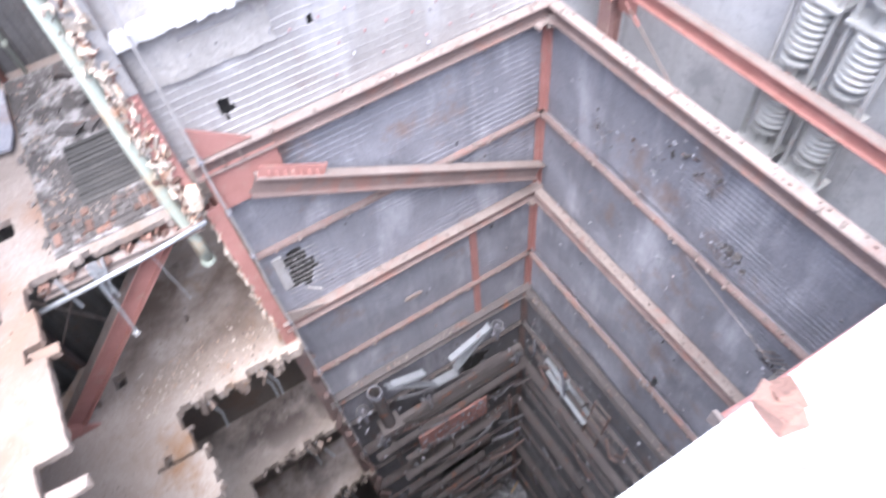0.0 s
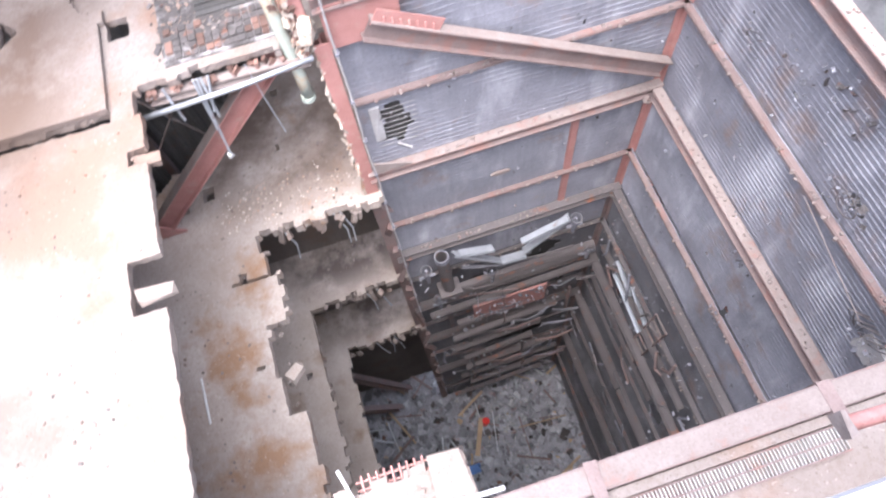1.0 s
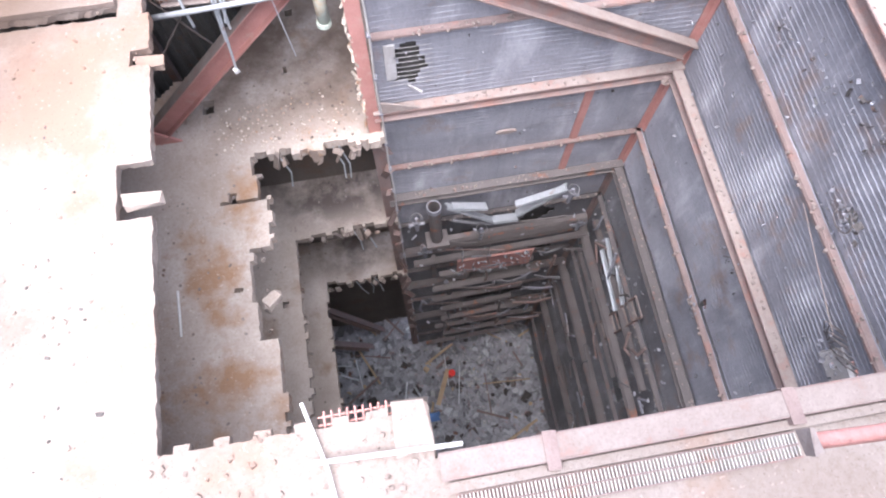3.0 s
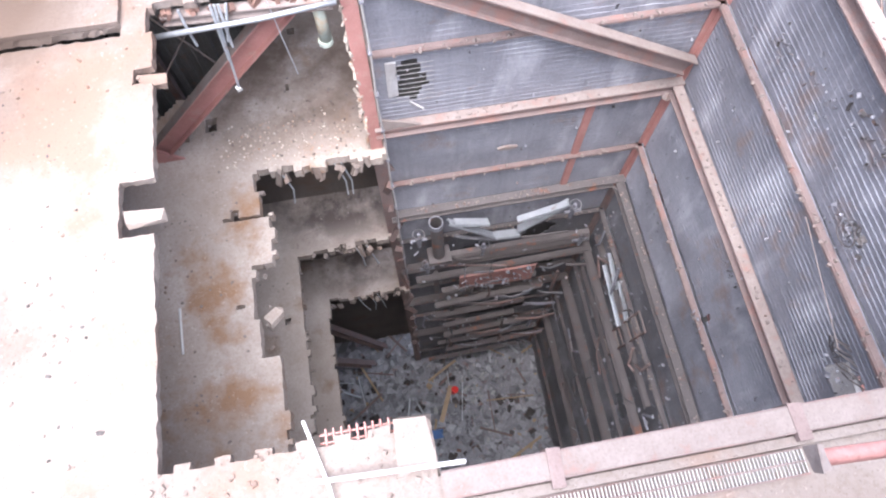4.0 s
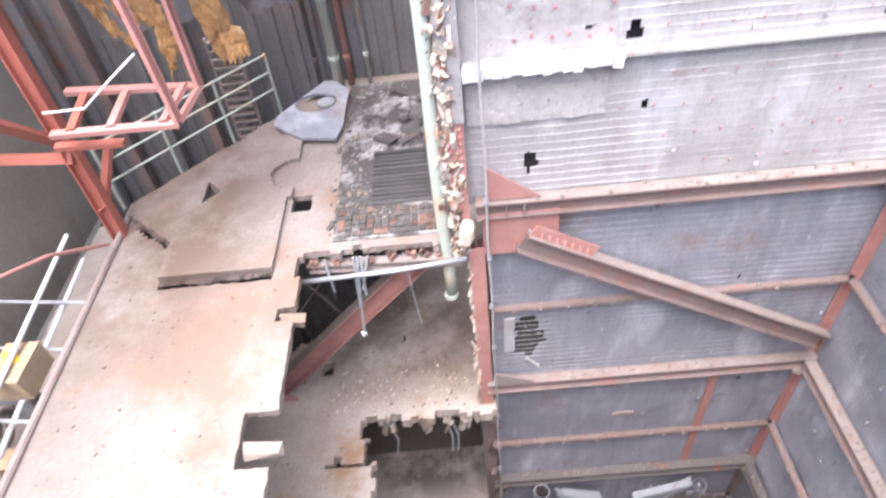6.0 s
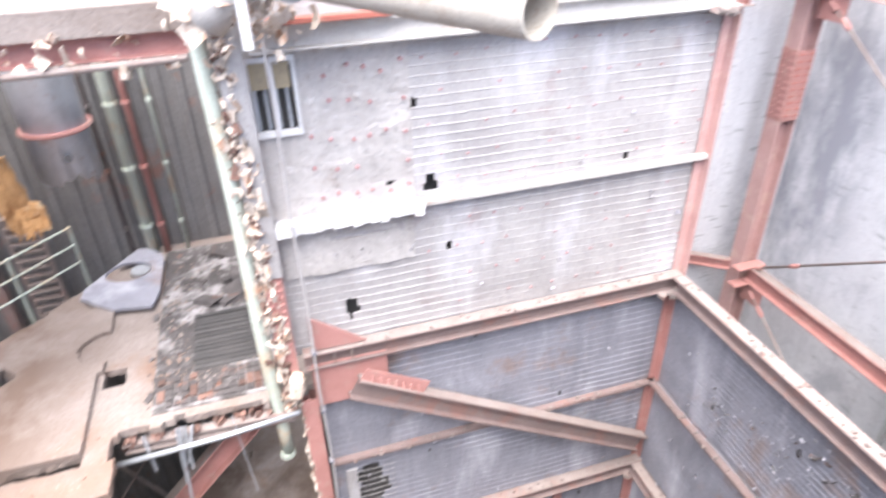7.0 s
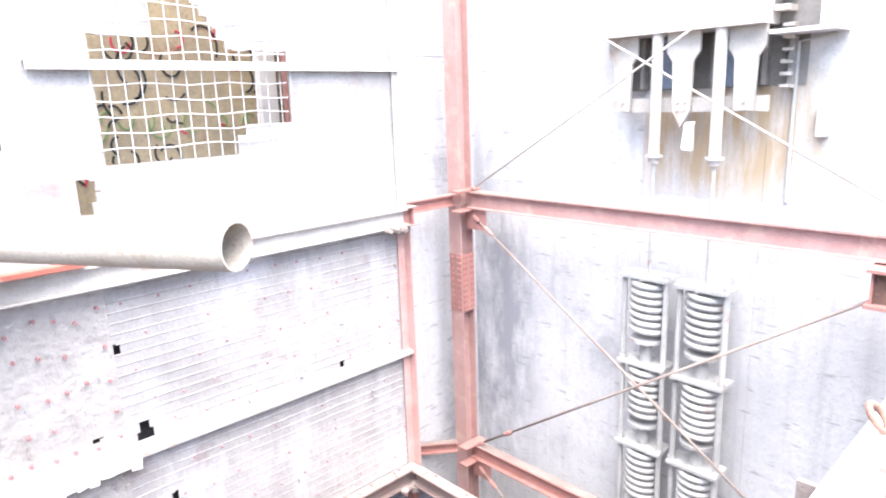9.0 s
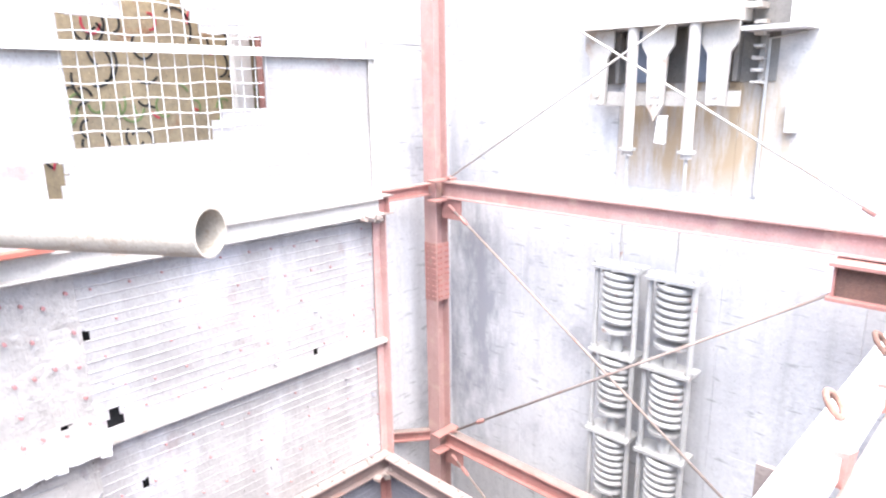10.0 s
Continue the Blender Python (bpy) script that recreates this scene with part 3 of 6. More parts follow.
floor_1 = slab("floor_1", -4.42, 4.3, -1.1, 8.6, F1, 0.09, f1_keep, SLAB, "dusty broken concrete floor with a torn edge")
slab("floor_2", -4.42, BX0, -1.1, 8.6, F2, 0.18, floor_mask(-2.1, 4.8, 0.7, 11, 0.045, holes=[(-2.72, 5.75, 0.10, 0.10), (-3.11, 5.54, 0.07, 0.07), (-1.5, 6.22, 0.035, 0.035), (-1.35, 7.31, 0.07, 0.07), (-2.44, 4.17, 0.035, 0.07), (-2.3, 4.1, 0.34, 0.025), (-2.85, 4.07, 0.2, 0.015), (-2.42, 2.79, 0.05, 0.035), (-2.1, 2.62, 0.14, 0.06), (-3.2, 2.85, 0.3, 0.014)], shape=lambda y: 0.16 if 3.35 < y < 4.1 else -0.12 if 2.0 < y < 3.35 else 0.14 if y < 2.0 else 0.0), LOWER_SLAB, "broken concrete floor with a ragged opening")
slab("floor_3", -4.42, BX0, -1.1, 8.6, F3, 0.18, floor_mask(-2.18, 4.85, 0.9, 23, 0.05, holes=[(-2.51, 3.5, 0.05, 0.05)]), DEEP_SLAB, "broken concrete floor with a ragged opening")
slab("floor_4", -4.42, BX0, -1.1, 8.6, F4, 0.18, floor_mask(-2.15, 4.92, 0.9, 37, 0.05), DEEP_SLAB, "broken concrete floor with a ragged opening")

# Invented walls that block light, so the space under the floors goes dark.
obj("wall_partition", Geo().box((-4.17, 6.05, BOTTOM), (-0.4, 6.17, F2 - 0.19)), LIGHT_STOP, None, "added dark brown screen keeping light out below the floors", "wall", kind="structure")
obj("wall_partition", Geo().box((-4.3, -1.1, BOTTOM), (-4.18, 6.6, F2 - 0.19)), LIGHT_STOP, None, "added dark brown screen keeping light out below the floors", "wall", kind="structure")

obj("wall_partition", Geo().box((-4.41, -1.1, F2), (-4.31, 6.0, F1 - 0.17)), LIGHT_STOP, None, "added dark brown screen keeping light out under the broken floor", "wall", kind="structure")

# landing under the camera
landing = slab("landing_floor", -0.6, 6.3, -1.66, -0.46, -1.0, 0.2, lambda x, y: True, SLAB, "bright dusty concrete landing", step=0.1)
edge = obj("landing_edge_beam", Geo().box((-0.6, -0.46, -0.94), (6.2, -0.33, -0.86)), WHITE, None, "pale painted edge beam of the landing", "beam")

# ---- frame outside the sheet walls ----
COLX, COLY = 6.1, 5.72
# Column and top beam lightened: the glare on them is put into the colour.
obj("frame_column", Geo().ibeam((COLX, COLY, BOTTOM), (COLX, COLY, 4.4), 0.25, 0.24, up=(1, 0, 0)), PALE_RED, None, "pale red oxide steel column with riveted splice", "column")
for z in (-1.1, -5.05, -9.0, -13.0, -17.0):
    beam("frame_beam", (COLX, COLY - 0.16, z), (COLX, -1.2, z), 0.24, 0.16, "red oxide steel beam of the outer frame, paler at the top", "beam", "outer frame beams", PALE_RED if z > -3 else RED)
    tie = ((BX1 + 0.1, COLY, z), (COLX - 0.15, COLY, z)) if z > -3 else ((COLX - 0.12, COLY + 0.1, z), (5.48, NORTH - 0.04, z))
    beam("tie_beam", *tie, 0.16, 0.12, "short red oxide tie beam to the column", "beam", "tie beams", RED)

# ---- column, pipe and peeling lagging at the end of the back sheet wall ----
rnd = random.Random(21)


def flake(g, at, size, r=None):
    """A small curled scrap of sheet."""
    r = r or rnd
    n = 4
    m = Matrix.Translation(at) @ Euler((r.uniform(0, 6), r.uniform(0, 6), r.uniform(0, 6))).to_matrix().to_4x4()
    w, h, t = size * r.uniform(0.5, 1), size * r.uniform(0.4, 1.1), 0.006
    curl = r.uniform(-0.22, 0.22) * size
    pts = []
    for s in (0, t):
        for i in range(n):
            a = i / (n - 1) - 0.5
            z = curl * (a * a * 4 - 0.5) + s
            pts += [m @ Vector((a * w, -h / 2 * r.uniform(0.6, 1), z)), m @ Vector((a * w, h / 2 * r.uniform(0.6, 1), z))]
    faces = []
    for i in range(n - 1):
        a = 2 * i
        faces += [(a, a + 2, a + 3, a + 1), (8 + a, 8 + a + 1, 8 + a + 3, 8 + a + 2), (a, 8 + a, 8 + a + 2, a + 2), (a + 1, a + 3, 8 + a + 3, 8 + a + 1)]
    faces += [(0, 1, 9, 8), (6, 14, 15, 7)]
    g.add(pts, faces)


column = obj("shaft_column", Geo().ibeam((-0.42, 4.98, F1), (-0.42, 4.98, TOP), 0.26, 0.18, up=(0, 1, 0)), RED, None, "red oxide steel column at the end of the sheet wall", "column")
obj("shaft_column", Geo().ibeam((-0.28, 5.0, F2), (-0.28, 5.0, F1 - 0.17), 0.24, 0.18, up=(0, 1, 0)), RED, None, "red oxide steel column below the broken floor", "column")
obj("shaft_column", Geo().ibeam((-0.28, 5.08, BOTTOM), (-0.28, 5.08, F2 - 0.19), 0.24, 0.2, up=(0, 1, 0)), STEEL, None, "rusty brown steel column down the shaft corner", "column")
for z in np.arange(-8.6, -22.0, -0.9):
    obj("column_bracket", Geo().lump((-0.22, 4.92, z), (0.16, 0.12, 0.5), rnd), STEEL, None, "rusty ragged bracket on the shaft corner", "bracket", "corner brackets")
bolts("bolt", [(-0.42 + s, 4.85, z) for z in np.arange(-3.3, -4.1, -0.085) for s in (-0.05, 0.05)], (0, -1, 0), 0.018, 0.02, RED, column)
obj("cover_strip", Geo().box((-0.525, 4.825, -3.22), (-0.315, 4.838, TOP), jit=0.004), SHEET, column, "grey sheet cover strip")
g = Geo()
pipe_pts = [(-0.62 + 0.01 * math.sin(z * 2), 4.9, z) for z in np.linspace(TOP, -5.65, 24)]
g.tube(pipe_pts, 0.07, 12)
drain = obj("drain_pipe", g, GREEN, None, "pale green vertical pipe with peeling coat, broken off below", "pipe", smooth=True)
obj("pipe_stub", Geo().tube([(-0.62, 4.9, -5.62), (-0.62, 4.9, -5.68)], 0.085, 12), GREEN, drain)
g = Geo()
crust = Geo()
for k in range(640):
    z = rnd.uniform(-5.0, 2.8)
    if rnd.random() < 0.5 and z < -4.2:
        continue
    flake(g if rnd.random() < 0.75 else crust, (-0.49 + rnd.gauss(0, 0.055), 4.83 + rnd.gauss(0, 0.03), z), 0.02 + 0.13 * rnd.random() ** 2.2)
for k in range(190):
    z = rnd.uniform(-5.0, 2.8)
    (g if rnd.random() < 0.75 else crust).lump((-0.48 + rnd.gauss(0, 0.04), 4.84, z), (rnd.uniform(0.03, 0.09), rnd.uniform(0.03, 0.08), rnd.uniform(0.05, 0.2)), rnd)
obj("rust_crust", crust, BRICK, None, "flaking rust crust between the pipe and the column", "rust", kind="stuff")
obj("peeling_lagging", g, PLASTER, None, "crumbling white and rust-stained pipe lagging", "lagging", kind="stuff")
g = Geo()
for k in range(46):
    z = rnd.uniform(-8.0, -4.9)
    g.lump((-0.375 + rnd.gauss(0, 0.015), 4.90, z), (0.03, 0.04, rnd.uniform(0.05, 0.25)), rnd)
obj("lagging_scraps", g, PLASTER, None, "scraps of lagging stuck along the column", "scraps", kind="stuff")
conduit = obj("conduit", Geo().tube([(-0.15 + 0.008 * math.sin(z * 3), 4.80, z) for z in np.linspace(-1.0, -14.0, 36)], 0.014, 7), SHEET, None, "thin grey conduit clipped along the column", "conduit", smooth=True)
for z in np.arange(-4.2, -13.5, -0.83):
    obj("clip", Geo().box((-0.175, 4.78, z - 0.018), (-0.125, 4.86, z + 0.018)), DARKER_SHEET, conduit)
obj("joint_block", Geo().lump((-0.38, 4.78, -4.56), (0.2, 0.16, 0.24), rnd), PLASTER, None, "pale concrete lump at the column joint", "block")
g = Geo()
g.add([(-0.16, 4.86, -4.22), (0.42, 4.86, -4.22), (-0.16, 4.86, -3.78), (-0.16, 4.885, -3.78), (-0.16, 4.885, -4.22), (0.42, 4.885, -4.22)], [(0, 1, 2), (4, 3, 5), (0, 4, 5, 1), (1, 5, 3, 2), (0, 2, 3, 4)])
obj("corner_gusset", g, RED, None, "triangular red oxide gusset at the column", "plate")
g = Geo()
g.add([(-0.16, 4.80, -7.5), (0.4, 4.80, -7.5), (-0.16, 4.80, -7.25), (-0.16, 4.825, -7.25), (-0.16, 4.825, -7.5), (0.4, 4.825, -7.5)], [(0, 1, 2), (4, 3, 5), (0, 4, 5, 1), (1, 5, 3, 2), (0, 2, 3, 4)])
obj("corner_gusset", g, DUSTY, None, "dusty triangular gusset at the column foot", "plate")
for x in (0.05, 0.24):
    obj("web_stiffener", Geo().box((x, 4.825, -4.43), (x + 0.014, 4.89, -4.27)), DUSTY, None, "stiffener plate in the beam web", "plate", "beam stiffeners")
rivets = obj("splice_plate", Geo().prism([(-0.1, -0.008), (0.1, -0.008), (0.1, 0.008), (-0.1, 0.008)], (0.32, 4.76, -4.62), (1.02, 4.76, -5.02), (0, 1, 0.0)), RED, None, "red riveted splice plate on the brace", "plate")
bolts("rivet", [(0.42 + 0.085 * i, 4.752, -4.66 - 0.049 * i - 0.045 * j) for i in range(7) for j in range(3)], (0, -1, 0), 0.016, 0.02, RED, rivets)
for z0, z1 in ((-7.65, -10.8),):
    obj("channel_post", Geo().channel((3.02, 4.97, z0), (3.02, 4.97, z1), 0.13, -0.06, up=(1, 0, 0)), RED, None, "red oxide channel post on the sheet wall", "post")
# window in the foil cladding
win = thing("window_1", (-0.13, 5.0, -1.85), "small white-framed window with bars in the cladding", "window", kind="structure")
for a, b in (((-0.36, 4.95, -1.87), (0.08, 5.03, -1.83)), ((-0.36, 4.95, -1.22), (0.08, 5.03, -1.18)), ((-0.33, 4.95, -1.83), (-0.30, 5.03, -1.22)), ((0.05, 4.95, -1.83), (0.08, 5.03, -1.22)), ((-0.13, 4.96, -1.83), (-0.105, 5.02, -1.22))):
    obj("window_frame", Geo().box(a, b), WHITE, win)
# Black sheet added for the darkness inside the window.
obj("window_dark", Geo().box((-0.32, 5.06, -1.84), (0.04, 5.08, -1.2)), SOOT_AND_SHADE, win)
for k in range(4):
    obj("window_bar", Geo().box((-0.29 + 0.09 * k, 5.03, -1.82), (-0.265 + 0.09 * k, 5.045, -1.46)), GALV, win)
obj("window_blind", Geo().box((-0.31, 5.0, -1.46), (0.03, 5.015, -1.24)), OCHRE, win, "pale stained board in the upper half")
# pin dots on the cladding
g = Geo()
for i in range(6):
    for j in range(5):
        if rnd.random() < 0.85:
            p = (0.15 + 0.17 * i + rnd.uniform(-0.03, 0.03), 4.955, -1.35 - 0.3 * j + rnd.uniform(-0.05, 0.05))
            g.tube([p, (p[0], 4.99, p[2])], 0.016, 7)
for row, zrow in enumerate((-1.3, -1.62, -1.95, -2.28, -2.55, -3.0, -3.35, -3.7, -4.05)):
    for i in range(11):
        if rnd.random() < 0.7:
            p = (1.2 + 0.29 * i + 0.14 * (row % 2) + rnd.uniform(-0.03, 0.03), 4.98, zrow + rnd.uniform(-0.03, 0.03))
            g.tube([p, (p[0], 5.0, p[2])], 0.011, 6)
obj("cladding_pins", g, PIN, None, "faded red pin caps on the cladding", "pins", kind="stuff")
g = Geo()
for k in range(16):
    a = (-0.3 + 0.088 * k, 4.88, -2.74 + rnd.uniform(-0.015, 0.015))
    g.box((a[0], 4.84, a[2] - 0.06), (a[0] + 0.09, 4.985, a[2] + 0.05), jit=0.012, rnd=rnd)
obj("torn_ledge_cladding", g, WHITE, None, "crumpled pale cladding folded over the rib", "cladding")

# wall straps: lagging wires over the torn hole
g = Geo()
for k in range(9):
    z = -6.40 - 0.096 * k
    g.tube([(0.02, 4.99, z), (0.3, 4.985, z + 0.006 * math.sin(k)), (0.62, 4.99, z)], 0.0035, 5)
obj("hole_wires", g, SHEET, None, "lagging wires stretched across the torn hole", "wires", kind="stuff")
g = Geo()
g.box((0.0, 4.965, -7.0), (0.14, 4.98, -6.3), jit=0.01, rnd=rnd)
g.lump((0.34, 4.95, -7.22), (0.34, 0.03, 0.05), rnd)
obj("torn_sheet_flap", g, SHEET, None, "bent flap of torn wall sheet beside the hole", "sheet")

for z in LEVEL[:5]:
    g = Geo()
    for k in range(9):
        g.lump((4.18 + rnd.uniform(-0.14, 0.08), 4.80 + rnd.uniform(-0.03, 0.03), z - 0.11 + rnd.uniform(-0.03, 0.02)), (0.11, 0.09, 0.05), rnd)
    obj("corner_crust", g, DUSTY, None, "torn dusty lagging crust at the beam corner", "crust", kind="stuff")

# ---- scraps of foil and lagging on both sheet walls ----
gb, gr, gd = Geo(), Geo(), Geo()
r2 = random.Random(77)
for k in range(240):
    z = -1.5 - 12.5 * r2.random() ** 0.9
    flake(gb if k % 6 else gd, (r2.uniform(0.1, 4.2), 4.96, z), 0.015 + 0.06 * r2.random() ** 2, r2)
for k in range(420):
    z = -4.6 - 10.5 * r2.random() ** 0.8
    flake(gr, (4.31 - side_in(z), r2.uniform(0.1, 4.8), z), 0.012 + 0.06 * r2.random() ** 2, r2)
for cy, cz, n, s in ((1.62, -5.7, 46, 0.15), (2.9, -5.2, 26, 0.3), (3.78, -5.4, 14, 0.12), (0.35, -6.7, 26, 0.18), (2.1, -7.95, 24, 0.2), (1.7, -9.4, 14, 0.12), (2.3, -4.9, 22, 0.3)):
    for k in range(n):
        flake(gr, (4.28 - side_in(cz) - abs(r2.gauss(0, 0.03)), cy + r2.gauss(0, s), cz + r2.gauss(0, s * 0.6)), 0.015 + 0.07 * r2.random() ** 2, r2)
        if k % 3 == 0:
            flake(gd, (4.30 - side_in(cz), cy + r2.gauss(0, s * 0.8), cz + r2.gauss(0, s * 0.5)), 0.02 + 0.09 * r2.random() ** 2, r2)
obj("wall_scraps", gd, GRIME, None, "black scraps of torn lagging on the side wall", "scraps", kind="stuff")
obj("wall_scraps", gb, SCRAP, None, "pale scraps of foil caught on the wall", "scraps", kind="stuff")
obj("wall_scraps", gr, SCRAP, None, "pale scraps of foil caught on the wall", "scraps", kind="stuff")
g = Geo()
for k, z in enumerate(LEVEL[1:4] + RIB[1:4]):
    for i in range(44):
        g.lump((r2.uniform(0, 4.1), 4.90 - r2.uniform(-0.05, 0.06), z + (0.115 if k < 3 else 0.015)), (r2.uniform(0.012, 0.045),) * 3, r2)
        g.lump((4.27 - side_in(z) - r2.uniform(-0.04, 0.06), r2.uniform(0.1, 4.7), z + (0.115 if k < 3 else 0.015)), (r2.uniform(0.012, 0.045),) * 3, r2)
obj("beam_grit", g, DUSTY, None, "crumbs of lagging lying on the beams", "crumbs", kind="stuff")
g = Geo()
for k in range(9):
    g.tube([(4.3, 0.45 + 0.03 * k, -6.75), (4.2, 0.3 + 0.06 * k, -6.5 + 0.05 * math.sin(k * 2)), (4.33, 0.1 + 0.06 * k, -6.42)], 0.008, 5)
for k in range(8):
    a = r2.uniform(0, 6)
    g.tube([(4.25, 1.62 + 0.14 * math.cos(a + t), -5.7 + 0.13 * math.sin(a + t)) for t in np.linspace(0, 2.5, 7)], 0.007, 5)
obj("loose_wires", g, DIM, None, "loose lagging wires sticking from the torn sheet", "wires", kind="stuff")
patch = obj("torn_sheet_flap", Geo().box((4.24, 0.12, -6.9), (4.28, 0.5, -6.55), jit=0.03, rnd=r2), SHEET, None, "bent grey sheet patch torn from the wall", "sheet")
obj("patch_hanger", Geo().tube([(4.2, 2.0, -6.1), (3.9, 0.55, -6.0)], 0.005, 5), DUSTY, None, "thin rod sticking out over the shaft", "rod")
oval = Geo()
oval.add([(1.78 + 0.17 * math.cos(a), 4.95 - d, -8.77 + 0.05 * math.sin(a)) for d in (0, 0.03) for a in np.linspace(0, 6.283, 14)[:-1]], [tuple(range(12, -1, -1)), tuple(range(13, 26))] + [(i, (i + 1) % 13, 13 + (i + 1) % 13, 13 + i) for i in range(13)])
obj("oval_cover", oval, DUSTY, None, "pale oval cover plate on the sheet wall", "cover")

# ---- upper back wall: mesh window, rail, painted wall behind ----
rail = obj("wall_rail", Geo().angle((0.75, BY - 0.06, 0.70), (BX1 + 0.08, BY - 0.06, 0.70), -0.06, 0.075), WHITE, None, "pale angle rail across the mesh window", "rail")
mesh_win = thing("window_2", (2.1, 5.0, -0.12), "large opening covered with welded wire mesh", "window", kind="structure")
for k in range(15):
    x = 1.2 + 0.131 * k
    g = Geo().tube([(x, 4.992, -0.14), (x + 0.006 * math.sin(k * 3), 4.985, 0.6), (x, 4.992, 1.7)], 0.0042, 5)
    obj("mesh_wire", g, WHITE, mesh_win)
for k in range(14):
    z = -0.02 + 0.132 * k
    pts = [(1.18 + 0.2 * i, 4.98, z + 0.012 * math.sin(i * 1.7 + k)) for i in range(10)]
    obj("mesh_wire", Geo().tube(pts, 0.0042, 5), WHITE, mesh_win)
obj("painted_wall", Geo().box((-0.1, NORTH, -1.6), (4.7, NORTH + 0.25, 3.2)), OCHRE, None, "ochre wall covered with faded scrawled marks", "wall", kind="structure")
r3 = random.Random(4)
for m, n in ((PAINT_BLACK, 34), (PAINT_GREEN, 14), (PAINT_RED, 9)):
    g = Geo()
    for k in range(n):
        cx, cz = r3.uniform(1.2, 3.4), r3.uniform(-0.35, 1.1)
        if m is PAINT_GREEN:
            cx, cz = 1.5 + 0.17 * k, 0.12 + r3.uniform(-0.05, 0.1)
        a0, sweep, rr = r3.uniform(0, 6), r3.uniform(0.6, 3.6), r3.uniform(0.05, 0.17)
        pts = [(cx + rr * math.cos(a0 + sweep * t), NORTH - 0.004, cz + rr * 1.3 * math.sin(a0 + sweep * t)) for t in np.linspace(0, 1, 9)]
        for p, q in zip(pts, pts[1:]):
            g.prism([(-0.004, -0.011), (0.004, -0.011), (0.004, 0.011), (-0.004, 0.011)], p, q, (0, 1, 0) if abs(q[0] - p[0]) < 1e-6 else (-(q[2] - p[2]), 0, q[0] - p[0]))
    obj("wall_scrawl", g, m, None, "faded scrawl strokes on the ochre wall", "marks", kind="stuff")
# Unseen slab, added to block skylight behind the mesh window.
obj("ceiling", Geo().box((-0.1, 5.06, 1.75), (4.68, 5.35, 1.9)), CONCRETE, None, "added unseen ceiling strip that shades the space behind the mesh window", "ceiling", kind="structure")
# Dark sheet added in place of the shade seen through the gaps.
obj("dark_screen", Geo().box((-0.1, 5.4, -0.6), (0.8, 5.45, 1.74)), DIM, None, "added dark sheet that makes the torn wall's gaps read dark", "screen")
obj("white_post", Geo().box((3.25, 6.0, -1.6), (3.45, 6.1, 3.0)), WHITE, None, "white post behind the mesh window", "post")
obj("brown_post", Geo().box((3.52, 5.9, -1.6), (3.57, 6.0, 3.0)), RED, None, "rust-brown post behind the mesh window", "post")
obj("dark_door", Geo().box((3.6, 6.02, -1.6), (4.3, 6.08, 3.0)), DARK, None, "dark sheet door behind the mesh window", "door")

# ---- open-ended duct pipe ----
pa, pb = Vector((1.09, 2.46, -0.45)), Vector((0.06, 4.10, -0.44))
ax = (pb - pa).normalized()
g = Geo()
n = 56
side = ax.cross(Vector((0, 0, 1))).normalized()
upv = side.cross(ax)
for j, (t, r) in enumerate(((0.0, 0.128), (0.0, 0.14), (1.0, 0.14), (1.0, 0.128))):
    for i in range(n):
        a = 2 * math.pi * i / n
        off = side * math.cos(a) + upv * math.sin(a)
        skew = ax * (-0.012 * math.cos(a)) if t == 0 else ax * 0
        g.v.append(tuple(pa.lerp(pb, t) + off * r + skew))
for j in range(4):
    for i in range(n):
        a, b = j * n + i, j * n + (i + 1) % n
        c, d = ((j + 1) % 4) * n + (i + 1) % n, ((j + 1) % 4) * n + i
        g.f.append((a, b, c, d))
duct = obj("duct_pipe", g, CREAM, None, "open-ended pale metal duct pipe jutting over the shaft", "pipe", smooth=False)
g = Geo().tube([pb - ax * 0.03, pb + ax * 0.04], 0.185, 24)
obj("flange", g, GALV, duct)
elbow = [pb, pb + ax * 0.15, pb + ax * 0.3 + Vector((-0.06, 0, -0.04)), pb + ax * 0.4 + Vector((-0.2, 0, -0.15)), pb + ax * 0.42 + Vector((-0.35, 0.05, -0.35))]
obj("elbow", Geo().tube(elbow, 0.14, 20), PALE, duct, smooth=True)
r5_ = random.Random(12)
br = thing("duct_bracket", (-0.3, 4.3, -0.5), "pale steel bracket holding the duct pipe", "bracket")
obj("bracket_post", Geo().box((-0.30, 4.28, -0.95), (-0.23, 4.35, 0.35)), WHITE, br)
obj("bracket_arm", Geo().box((-0.7, 4.26, -0.12), (0.1, 4.33, -0.04)), WHITE, br)
obj("bracket_arm", Geo().box((-0.5, 4.26, 0.28), (-0.15, 4.33, 0.34)), WHITE, br)
g = Geo()
for k in range(80):
    flake(g, (r5_.gauss(-0.25, 0.22), 4.55 + r5_.uniform(-0.2, 0.2), r5_.gauss(-0.72, 0.12)), 0.04 + 0.2 * r5_.random() ** 2, r5_)
obj("torn_lagging", g, PLASTER, None, "torn white lagging heaped round the duct bracket", "lagging", kind="stuff")
obj("rust_strip", Geo().box((-0.1, 4.74, -0.9), (0.9, 4.85, -0.86)), ORANGE, None, "rusty strip lying on the wall beam", "strip")

